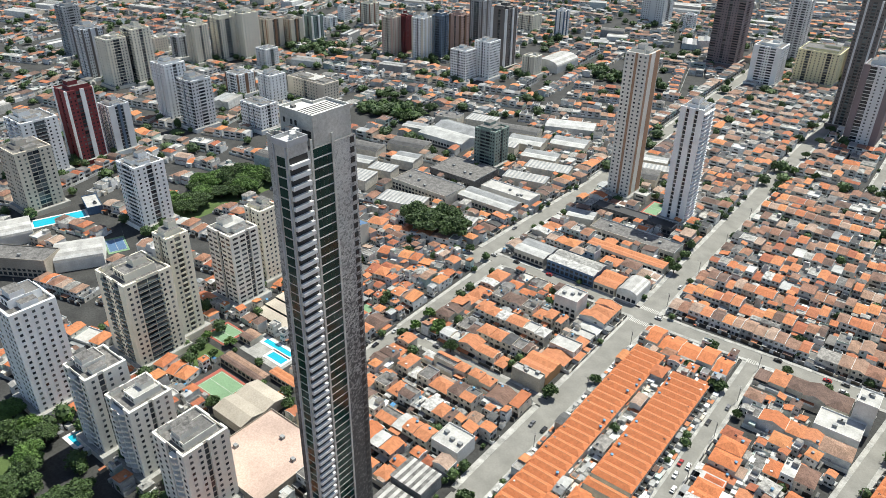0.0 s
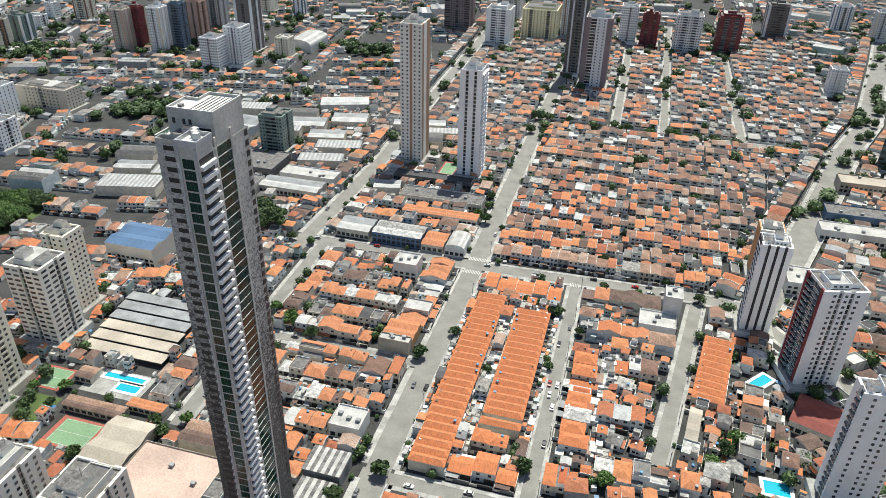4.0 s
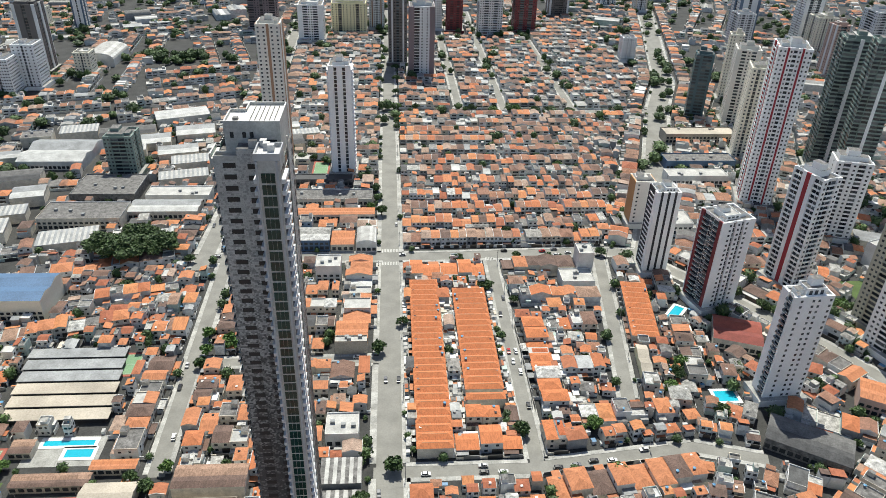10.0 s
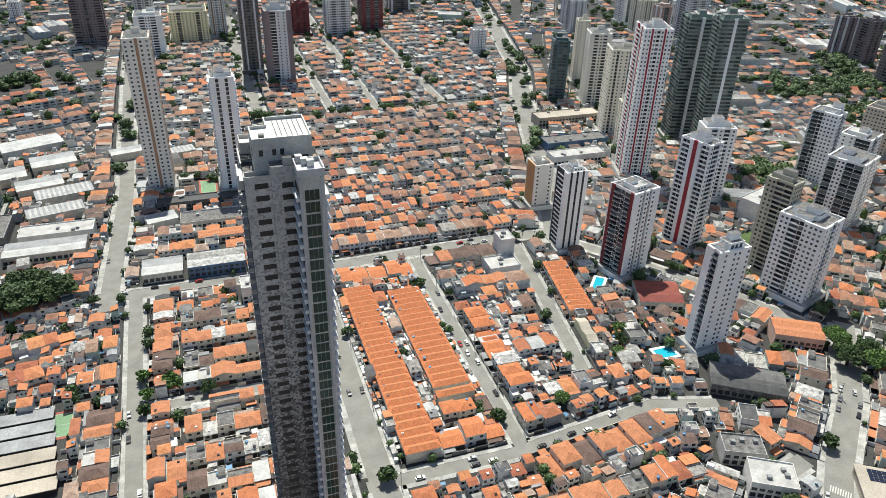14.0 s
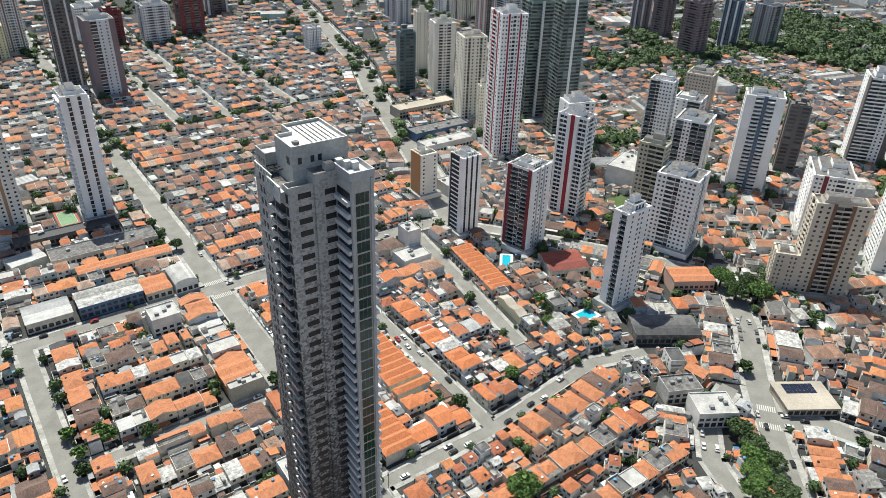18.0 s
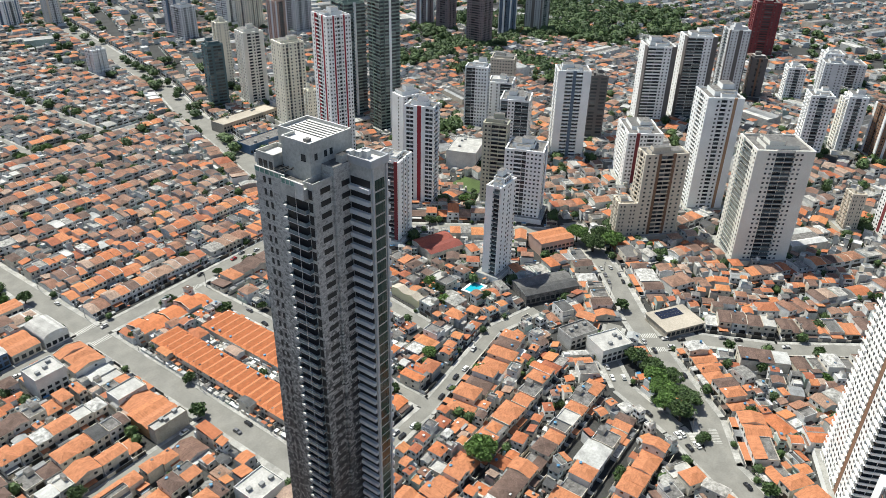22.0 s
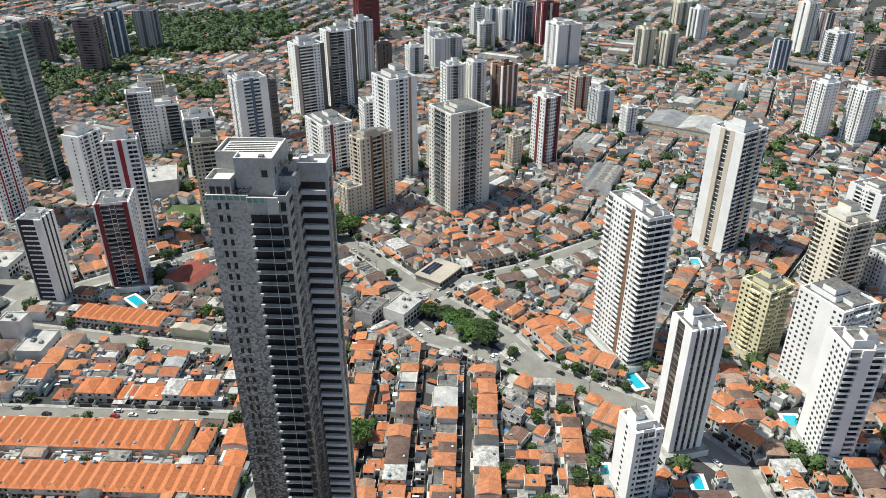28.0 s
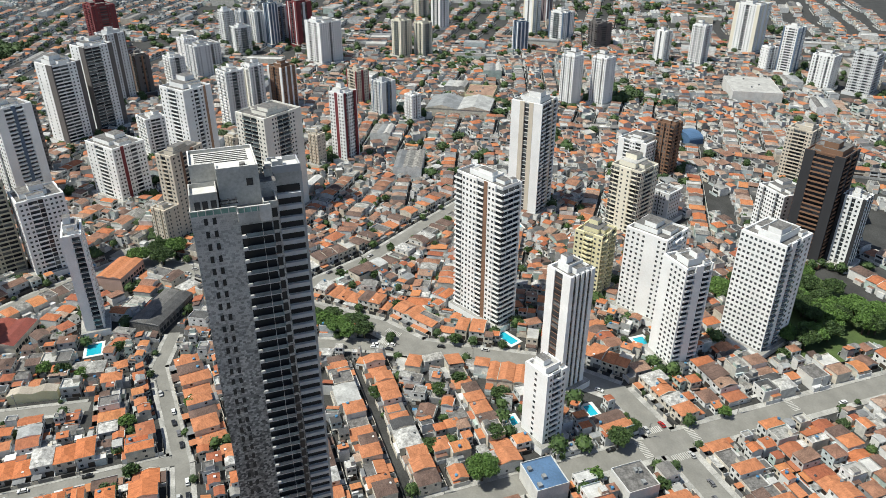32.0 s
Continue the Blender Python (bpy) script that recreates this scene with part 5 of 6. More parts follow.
tower(-71.0, 866.3, 23.0, 21.8, 78.9, "tower_lightgrey", "tower_grey", "B", 1, radians(0))
tower(15.6, 793.9, 19.5, 18.5, 68.8, "tower_lightgrey", "tower_brown", "S", 1, radians(0))
tower(-232.0, 936.5, 14.5, 13.8, 26.3, "tower_white", "tower_white", "P", 1, radians(0))
tower(-642.0, 643.2, 13.4, 12.7, 25.8, "tower_white", "tower_white", "P", 1, radians(0))
tower(403.9, 917.9, 17.8, 16.9, 41.0, "tower_lightgrey", "tower_sand", "S", 1, radians(0))
tower(306.0, 649.2, 15.9, 15.1, 31.2, "tower_white", "tower_white", "P", 1, radians(0))
tower(115.4, 781.6, 20.3, 19.3, 45.7, "tower_maroon", "tower_white", "B", 1, radians(0))
tower(466.5, 711.1, 21.9, 20.8, 48.7, "tower_lightgrey", "tower_blue", "B", 1, radians(0))
tower(559.8, 694.5, 25.5, 24.2, 49.3, "tower_cream", "tower_sand", "P", 1, radians(0))
tower(521.9, 598.0, 17.6, 16.7, 62.8, "tower_pink", "tower_lightgrey", "S", 1, radians(0))
tower(484.1, 748.3, 26.1, 24.8, 64.3, "tower_lightgrey", "tower_blue", "S", 1, radians(0))
tower(572.4, 754.2, 24.5, 23.3, 65.4, "tower_white", "tower_lightgrey", "B", 1, radians(0))
tower(597.2, 643.1, 30.0, 28.5, 67.7, "tower_lightgrey", "tower_grey", "B", 1, radians(0))
tower(924.0, -50.9, 17.0, 16.1, 49.7, "tower_white", "tower_sand", "B", 1, radians(24))
tower(900.8, -71.6, 15.3, 14.6, 49.9, "tower_lightgrey", "tower_blue", "S", 1, radians(24))
tower(890.7, -89.2, 15.1, 14.3, 52.0, "tower_white", "tower_lightgrey", "B", 1, radians(24))
tower(881.9, -108.3, 14.9, 14.1, 60.7, "tower_blue", "tower_white", "S", 1, radians(24))
tower(701.2, 23.7, 18.4, 17.5, 39.9, "tower_white", "tower_lightgrey", "B", 1, radians(24))
tower(734.8, -4.7, 21.3, 20.3, 43.8, "tower_lightgrey", "tower_white", "P", 1, radians(24))
tower(573.1, -49.2, 16.1, 15.3, 55.6, "tower_white", "tower_blue", "B", 1, radians(24))
tower(481.2, 46.7, 19.3, 18.3, 40.0, "tower_white", "tower_lightgrey", "B", 1, radians(24))
tower(684.9, 58.0, 15.9, 15.1, 48.2, "tower_dark", "tower_brown", "S", 1, radians(24))
tower(1004.7, -363.4, 20.2, 19.2, 44.7, "tower_cream", "tower_white", "B", 1, radians(24))
tower(918.7, -367.2, 20.2, 19.2, 49.9, "tower_white", "tower_sand", "B", 1, radians(24))
tower(838.2, -483.6, 19.0, 18.0, 73.0, "tower_white", "tower_cream", "S", 1, radians(24))
tower(915.9, -519.4, 16.0, 15.2, 45.0, "tower_lightgrey", "tower_purple", "S", 1, radians(24))
tower(907.9, -542.6, 14.5, 13.8, 46.7, "tower_purple", "tower_lightgrey", "S", 1, radians(24))
tower(790.0, 5.4, 20.3, 19.3, 41.3, "tower_white", "tower_white", "P", 1, radians(24))
tower(846.8, -62.1, 21.8, 20.7, 40.4, "tower_white", "tower_lightgrey", "B", 1, radians(24))
tower(576.5, -46.2, 15.7, 14.9, 51.6, "tower_ivory", "tower_white", "B", 1, radians(24))


take(-120, -72, 120, 58)
take(-132, 36, 26, 26)
take(-284, 158, 44, 86)
take(-312, 386, 60, 40)
take(97, -300, 80, 66)
take(312, 164, 24, 28)

# workshops and depots west of the main street
r, made = random.Random(77), 0
for k in range(900):
    x, y, w, d = r.uniform(-260, -40), r.uniform(226, 420), r.uniform(18, 46), r.uniform(12, 24)
    if made < 22 and free(x, y, w + 3, d + 3, radians(14)) and not any(on_road(x + a * w / 2, y + b * d / 2, 4) for a in (-1, 0, 1) for b in (-1, 0, 1)):
        kind = r.choice((("metal", "gable", "depot with a weathered sheet metal roof"), ("dark_roof", "gable", "workshop under a dark grey sheet roof"), ("flat", "flat", "flat-roofed commercial block with a low parapet"), ("metal", "striped", "depot with striped translucent roof sheets")))
        hall("depot", kind[2], x - w / 2, x + w / 2, y - d / 2, y + d / 2, r.uniform(5, 8), "wall", kind[0], kind[1], radians(14), windows=False)
        made += 1

# ---- rows of houses ----
NEAR = "houses of the nearest blocks"
row(41.5, 176, 41.5, 46, 18.5, 5.0, "terrace", NEAR)
row(87, 75, 87, 170, 21, 5.0, "terrace", NEAR)
row(88, 201, 41, 201, 22, 8.5, "gable", NEAR)
row(42, 45, 90, 45, 16, 9.0, "gable", NEAR, 3)
row(66, 62, 90, 62, 12, 8.0, "hip", NEAR, 4)
row(98.5, 180, 98.5, 70, 19, 7.6, "hip", NEAR, 5)
row(139, 72, 154, 172, 20, 7.4, "hip", NEAR, 6)
row(93, 46, 138, 47, 18, 8.6, "hip", NEAR, 7)
row(158, 204, 99, 204, 20, 9.0, None, NEAR, 8)
row(163, 172, 155, 120, 17, 5.2, "terrace", NEAR, 9)
row(186, 190, 172, 86, 16, 7.0, None, NEAR, 10)
row(25.5, 46, 25.5, 203, 21, 8.0, None, NEAR, 11)
row(-58, 203, -58, 48, 15, 7.0, None, NEAR, 12)
row(-68, 48, -69, 203, 16, 7.5, None, NEAR, 13)
for k, y in enumerate((50, 66, 82, 97, 130, 147, 164)):
    row(-42, y, 4, y, 14.5, 6.5, None, NEAR, 20 + k)
row(4, 108, -42, 108, 10, 6.5, None, NEAR, 28)
row(-42, 116, 4, 116, 13, 6.5, None, NEAR, 29)
row(4, 205, -58, 205, 14, 7.0, None, NEAR, 27)
row(160, 43, 95, 35, 19, 8.0, "hip", NEAR, 30)
row(95, 35, 39, 35, 19, 8.0, "hip", NEAR, 31)
row(25, 36, -4, 36, 12, 8.0, None, NEAR, 32)
for k, (a, b, c) in enumerate(((40, 130, -2), (40, 150, -24), (40, 140, -44), (40, 132, -62), (40, 120, -98))):
    row(a, c, b, c, 15, 7.0, None, NEAR, 33 + k)
row(140, 14, 40, 14, 15, 8.0, None, NEAR, 38)
row(134, -27, 40, -27, 15, 8.0, "hip", NEAR, 39)
row(116, -85, 40, -85, 13, 7.0, None, NEAR, 40)
# houses that face the winding streets
for name, half, pts in list(STREETS):
    if name in ("road_southeast", "road_branch", "road_east", "road_hill", "avenue", "road_northwest"):
        for a, b in zip(pts, pts[1:]):
            ln = math.hypot(b[0] - a[0], b[1] - a[1])
            nx, ny = -(b[1] - a[1]) / ln * (half + 3), (b[0] - a[0]) / ln * (half + 3)
            row(a[0] + nx, a[1] + ny, b[0] + nx, b[1] + ny, 18, 7.0, None, NEAR if a[0] < 210 and a[1] < 60 else None, 50)
            narrow = name == "road_southeast" and a[0] < 200
            row(b[0] - nx, b[1] - ny, a[0] - nx, a[1] - ny, 24 if narrow else 18, 6.2 if narrow else 7.0, "cross" if narrow else None, NEAR if a[0] < 210 and a[1] < 60 else None, 51)
# the long rows north of the cross street
for k in range(12):
    y = 221 + k * 20.6
    for a, b in ((40.5, 118), (119, 196)) if k < 9 else ((40.5, 110), (111, 172), (173, 250)):
        row(a, y, b, y, 17.5, 5.4, None if RND.random() < 0.25 else "gable", None, 60 + k, gaps=0.0)
for k in range(19):
    y = 480 + k * 20
    for a, b in ((41, 90), (100, 136), (145, 201), (211, 300)):
        row(a, y, b, y, 17, 6.2, None, None, 80 + k, clear=0.6, plain=True)
for k in range(34):
    y = 222 + k * 20.5
    row(-72, y, 24, y, 17, 6.6, None, None, 110 + k, plain=y > 440)


def far_hall(x, y, w, d, turn, r):
    """A workshop, school or shop roof among the far houses."""
    if not free(x, y, w, d, turn) or on_road(x, y, 14):
        return
    take(x, y, w, d, turn)
    h = r.uniform(5, 11)
    g = Geo().box(-w / 2, w / 2, -d / 2, d / 2, 0, h, "wall", top="flat")
    for k in range(3):
        g.gable(-w / 2, w / 2, -d / 2 + k * d / 3, -d / 2 + (k + 1) * d / 3, h, r.choice((0.3, 1.4)), r.choice(["metal", "flat", "dark_roof", "white_roof", "metal"]), "x", "wall")
    FAR.setdefault((int(x // 260), int(y // 260)), Geo()).add(g, x, y, turn)


# the districts farther off: blocks of rows between streets
for bx in range(-1500, 1600, 128):
    for by in range(-1400, 1500, 92):
        cx, cy = bx + 64, by + 46
        dist = math.hypot(cx, cy)
        if not in_view(cx, cy):
            continue
        r = random.Random(bx * 31 + by)
        turn = (radians(-30) if (cx > 130 and cy < 120) else radians(-18) if cx > 260 else radians(14) if cx < -120 else 0.0) + (r.uniform(-0.16, 0.16) + (r.choice((0, 0, 1.5708)) if dist > 420 else 0) if dist > 330 else 0)
        c, s = math.cos(turn), math.sin(turn)
        for k in range(5):
            oy = -42 + k * 17.0 + r.uniform(-1.5, 1.5)
            ox0, ox1 = -60, 60
            p, q = (cx + c * ox0 - s * oy, cy + s * ox0 + c * oy), (cx + c * ox1 - s * oy, cy + s * ox1 + c * oy)
            if r.random() < (0.34 if cx > 350 or cx < -150 else 0.16) and dist > 330:
                far_hall((p[0] + q[0]) / 2 + r.uniform(-30, 30), (p[1] + q[1]) / 2, r.uniform(22, 46), r.uniform(14, 24), turn, r)
            row(*(p + q if k % 2 else q + p), 16.2, 6.4 if dist < 700 else 8.0, None, None, 200 + k, plain=dist > 430, gaps=0.06, clear=0.8)

infill(-180, 420, -330, 480, 5.0, 3, ((11, 15), (8, 11), (6, 8), (4.6, 5.6)))
infill(420, 800, -330, 400, 8.0, 4, ((14, 16), (9, 12), (6.5, 8)))
infill(250, 800, -650, -330, 8.0, 5, ((14, 16), (9, 12), (6.5, 8)))

# small sheds, tanks and canopies in the yards
clutter, r = Geo(), random.Random(21)
for k in range(5200):
    x, y = r.uniform(-170, 330), r.uniform(-240, 430)
    if not in_view(x, y) or on_road(x, y, 3.2):
        continue
    if (int(x // 2.5), int(y // 2.5)) in TAKEN:
        continue
    w, d, h = r.uniform(0.8, 3.2), r.uniform(0.8, 3.0), r.uniform(0.6, 2.8)
    clutter.add(Geo().box(-w / 2, w / 2, -d / 2, d / 2, 0, h, r.choice(["wall", "white", "wall", "flat"]), top=r.choice(["white_roof", "flat", "metal", "tile", "dark_roof", "tank"])), x, y, r.uniform(-0.1, 0.1) + near_turn(x, y))
for x0, x1, y0, y1 in ((60.2, 66.2, 48, 172), (115, 125, 72, 176), (39.2, 41.4, 48, 176), (87.2, 90.2, 76, 170)):
    y = y0
    while y < y1:
        x = x0
        while x < x1 - 0.8:
            w, d, h = min(r.uniform(1.2, 3.4), x1 - x), r.uniform(1.6, 4.6), r.uniform(0.9, 3.6)
            if x1 - x0 < 4:
                h = r.uniform(1.2, 2.4)
            clutter.add(Geo().box(0, w - 0.15, 0, d - 0.2, 0, h, r.choice(["wall", "white", "wall"]), top=r.choice(["white_roof", "flat", "wall", "tile", "metal", "white", "flat"])), x, y + r.uniform(0, 0.6), 0)
            x += w
        y += r.uniform(2.6, 4.6)
tagged(new("yard_clutter", clutter.mesh("yard_clutter")), "small sheds, tanks and canopies in the yards", "sheds", "", "stuff")
for (i, j), g in FAR.items():
    tagged(new("houses", g.mesh("houses")), "packed low houses with clay tile roofs and pale walls", "houses", "", "stuff")

# ---- trees ----


def crown_mesh(name, key, seed, leaves, size=0.42):
    """A crown about 1 wide and 1 high of many small leaf sprays gathered in uneven lobes."""
    r = random.Random(seed)
    lobes = []
    for k in range(16):
        a, q = 2.4 * k + r.uniform(-0.3, 0.3), 0.38 * math.sqrt((k + 0.3) / 16)
        lobes.append((q * math.cos(a), q * math.sin(a), 0.74 - 1.5 * q * q + r.uniform(-0.07, 0.05), r.uniform(0.12, 0.19)))
    g = Geo()
    for k in range(leaves):
        lx, ly, lz, lr = lobes[k % len(lobes)]
        a, u = r.uniform(0, 6.283), r.uniform(-0.8, 1)
        q = lr * r.uniform(0.72, 1.08)
        m = math.sqrt(max(0, 1 - u * u))
        p = Vector((lx + q * m * math.cos(a), ly + q * m * math.sin(a), lz + q * u * 0.8))
        e = size * 0.1 * r.uniform(0.6, 1.3)
        t1 = Vector((r.gauss(0, 1), r.gauss(0, 1), r.gauss(0, 0.6))).normalized()
        t2 = t1.cross(Vector((r.gauss(0, 1), r.gauss(0, 1), r.gauss(0, 1))).normalized())
        g.face([tuple(p - t1 * e), tuple(p + t2 * e * 0.7), tuple(p + t1 * e), tuple(p - t2 * e * 0.7 + Vector((0, 0, e * 0.4)))], key)
    for lx, ly, lz, lr in lobes:
        g.drum(lx, ly, lr * 0.45, lz - lr * 0.5, lz, key, 7, lr * 0.74).drum(lx, ly, lr * 0.74, lz, lz + lr * 0.55, key, 7, lr * 0.36)
    return g.mesh(name)


def trunk_mesh(seed):
    r = random.Random(seed)
    g = Geo().drum(0, 0, 0.045, 0, 0.4, "bark", 8, 0.028)
    for k in range(4):
        a = 6.283 * k / 4 + r.uniform(-0.4, 0.4)
        limb = Geo().drum(0, 0, 0.018, 0, 0.36, "bark", 6, 0.008)
        tilt = r.uniform(0.4, 0.8)
        ca, sa, ct, st = math.cos(a), math.sin(a), math.cos(tilt), math.sin(tilt)
        limb.v = [((x * ct + z * st) * ca - y * sa, (x * ct + z * st) * sa + y * ca, 0.33 + z * ct - x * st) for x, y, z in limb.v]
        g.add(limb, 0, 0, 0)
    return g.mesh("trunk")


CROWNS = [crown_mesh("crown", k, s, n) for k, s, n in (("leaf", 1, 2000), ("leaf", 2, 2000), ("leaf2", 3, 1900), ("leaf", 4, 2050))]
TRUNKS = [trunk_mesh(s) for s in (1, 2)]
BIG = [crown_mesh("crown", k, s, 4200, 0.32) for k, s in (("leaf", 21), ("leaf2", 22))]
SMALL = [crown_mesh("crown", k, s, n, 1.0) for k, s, n in (("leaf", 11, 520), ("leaf2", 12, 480), ("leaf", 13, 560))]


def tree(x, y, width, height, sort=0, label="broad leafy green tree"):
    t = thing("tree", label, "tree", x, y, RND.uniform(0, 6.28), "trees of the district")
    for name, me in (("trunk", TRUNKS[sort % 2]), ("crown", BIG[sort % 2] if width > 14 else CROWNS[sort % 4] if width > 8 else SMALL[sort % 3])):
        ob = part(name, me, t)
        ob.scale = (width, width, height)


for x, y, w, h, k in ((-122, 206, 29, 21, 0), (-106, 214, 25, 19, 2), (-138, 213, 25, 19, 0), (-120, 223, 24, 20, 0)):
    tree(x, y, w, h, k, "huge dark spreading tree in a yard")
for x, y in ((181, -24), (178, -33), (170, -38), (164, -44), (157, -48), (154, -56), (176, -44), (166, -54)):
    tree(x, y, RND.uniform(11, 15), RND.uniform(9, 12), RND.randrange(4), "dense green tree on a traffic island")
for x, y in ((279, 58), (288, 46), (284, 36), (274, 44)):
    tree(x, y, RND.uniform(14, 18), RND.uniform(12, 15), RND.randrange(4))
for x, y, w in ((79, 2, 15), (83, -104, 10), (62, -62, 9), (96, -78, 9), (101, -90, 8), (26.5, 266, 9), (26.5, 117, 8), (34, 40, 8), (21, 22, 9), (43, 190, 6), (70, 180, 6), (85, 175, 6), (-58, 118, 7), (-48, 126, 8), (-60, 132, 7), (-46, 122, 8), (170, 92, 10), (176, 100, 9), (165, 82, 9), (183, 66, 8), (60, -92, 10), (38, -140, 12), (44, -150, 9), (40, -77, 15), (24, -120, 8)):
    tree(x, y, w, w * 0.95, 1 if w == 15 else RND.randrange(4), "round green street tree")
for k in range(44):
    a, b = RND.uniform(0, 1), RND.uniform(0, 1)
    tree(62 + 70 * a, -330 + 70 * b, RND.uniform(13, 20), RND.uniform(11, 15), RND.randrange(4), "tall green park tree")
for x, y in ((-132, 30), (-124, 46), (-138, 42), (-128, 24), (-122, 34)):
    tree(x, y, RND.uniform(5, 7), RND.uniform(5, 6), RND.randrange(4), "garden tree beside the sports courts")
for k in range(34):
    tree(-284 + RND.uniform(-19, 19), 158 + RND.uniform(-40, 40), RND.uniform(13, 19), RND.uniform(10, 14), RND.randrange(4), "green park tree among houses")
for k in range(48):
    tree(-118 + RND.uniform(-62, 66), -68 + RND.uniform(-26, 20), RND.uniform(11, 17), RND.uniform(9, 13), RND.randrange(4), "dark green tree below apartment towers")
for k in range(30):
    tree(-312 + RND.uniform(-32, 32), 388 + RND.uniform(-22, 22), RND.uniform(8, 13), RND.uniform(8, 11), RND.randrange(4))
for y in range(440, 880, 40):
    for x in (22, 39):
        tree(x + RND.uniform(-1, 1), y + RND.uniform(-5, 5), RND.uniform(7, 11), RND.uniform(7, 10), RND.randrange(4), "street tree along the main road")
for x, y in ((108, 470), (128, 466), (150, 470), (168, 464), (182, 470), (200, 466)):
    tree(x, y, RND.uniform(9, 13), RND.uniform(8, 10), RND.randrange(4))
made = 0
while made < 95:
    x, y = RND.uniform(-200, 420), RND.uniform(-260, 480)
    if in_view(x, y) and free(x, y, 4, 4, 0) and not on_road(x, y, -1.0):
        w = RND.uniform(4, 8.5)
        tree(x, y, w, w * RND.uniform(0.8, 1.05), RND.randrange(4), "small green garden tree between houses")
        made += 1
# far trees and the wooded hill: too many to tell apart
woods, base = Geo(), Geo()
proto = []
for s in range(4):
    r, g = random.Random(90 + s), Geo()
    for k in range(120):
        a, u, q = r.uniform(0, 6.28), r.uniform(-0.5, 1), r.uniform(0.36, 0.52)
        m = math.sqrt(1 - u * u)
        p = Vector((q * m * math.cos(a) + r.gauss(0, 0.06), q * m * math.sin(a), 0.45 + q * u * 0.9))
        t1 = Vector((r.gauss(0, 1), r.gauss(0, 1), r.gauss(0, 0.6))).normalized() * 0.085
        t2 = t1.cross(Vector((r.gauss(0, 1), r.gauss(0, 1), r.gauss(0, 1))).normalized())
        g.face([tuple(p - t1), tuple(p + t2), tuple(p + t1), tuple(p - t2)], "leaf")
    g.drum(0, 0, 0.3, 0.2, 0.55, "leaf", 7, 0.42).drum(0, 0, 0.42, 0.55, 0.82, "leaf", 7, 0.2)
    proto.append(g)


def far_tree(x, y, w, h, r):
    p = r.choice(proto)
    q = Geo()
    q.v, q.f, q.m, q.keys = [(a * w, b * w, c * h) for a, b, c in p.v], p.f, p.m, p.keys
    woods.add(q, x, y, r.uniform(0, 6.28))


r = random.Random(5)
for cx, cy, sx, sy, n in ((651, 298, 30, 34, 40), (613, 246, 26, 20, 26), (601, 343, 34, 26, 36), (656, 423, 40, 24, 40), (397, 247, 20, 14, 16), (721, 495, 40, 30, 40), (-549, 500, 40, 22, 26), (-213, 639, 46, 16, 26), (-314, 384, 30, 18, 16), (700, -305, 40, 26, 18), (450, -300, 60, 20, 26), (500, -430, 50, 24, 24)):
    for k in range(n):
        far_tree(cx + r.gauss(0, sx * 0.6), cy + r.gauss(0, sy * 0.6), r.uniform(9, 16), r.uniform(8, 13), r)
for k in range(150):
    a, b = r.uniform(0, 1), r.gauss(0, 20)
    far_tree(560 + 260 * a, 425 - 55 * a + b, r.uniform(9, 15), r.uniform(9, 13), r)
for k in range(420):
    a, b = r.uniform(0, 1), r.uniform(0, 1)
    far_tree(800 + 270 * a - 30 * b, 240 + 250 * b + 30 * math.sin(a * 9), r.uniform(12, 20), r.uniform(11, 17), r)
k = 0
while k < 2700:
    x, y = r.uniform(-1100, 1200), r.uniform(-900, 1100)
    if in_view(x, y) and math.hypot(x, y) > 380 and free(x, y, 3, 3, 0):
        far_tree(x, y, r.uniform(6, 13), r.uniform(6, 11), r)
        k += 1
# gardens at the feet of the towers, trees along the kerbs and in the yards
for x, y, w in TOWERS:
    for k in range(r.randrange(3, 8)):
        a, q = r.uniform(0, 6.28), w * 0.5 + r.uniform(5, 13)
        px, py = x + q * math.cos(a), y + q * math.sin(a)
        if not on_road(px, py, 0.5):
            s = r.uniform(4.5, 9.5)
            far_tree(px, py, s, s * r.uniform(0.9, 1.2), r)
for name, half, pts in STREETS:
    for a, b in zip(pts, pts[1:]):
        ln = math.hypot(b[0] - a[0], b[1] - a[1])
        s = r.uniform(3, 20)
        while s < ln:
            ux, uy, sg = (b[0] - a[0]) / ln, (b[1] - a[1]) / ln, r.choice((-1, 1))
            px, py = a[0] + ux * s - uy * sg * (half + 1.4), a[1] + uy * s + ux * sg * (half + 1.4)
            if not on_road(px, py, 0.2):
                q = r.uniform(2.2, 5.5)
                far_tree(px, py, q, q, r)
            s += r.uniform(22, 90)
k = 0
while k < 620:
    x, y = r.uniform(-190, 400), r.uniform(-250, 450)
    if in_view(x, y) and not on_road(x, y, 1.5) and (int(x // 2.5), int(y // 2.5)) not in TAKEN:
        q = r.uniform(2.2, 6.6)
        far_tree(x, y, q, q * 1.1, r)
        k += 1
tagged(new("woodland", woods.mesh("woodland")), "scattered far trees and a wooded hill", "trees", "", "stuff")

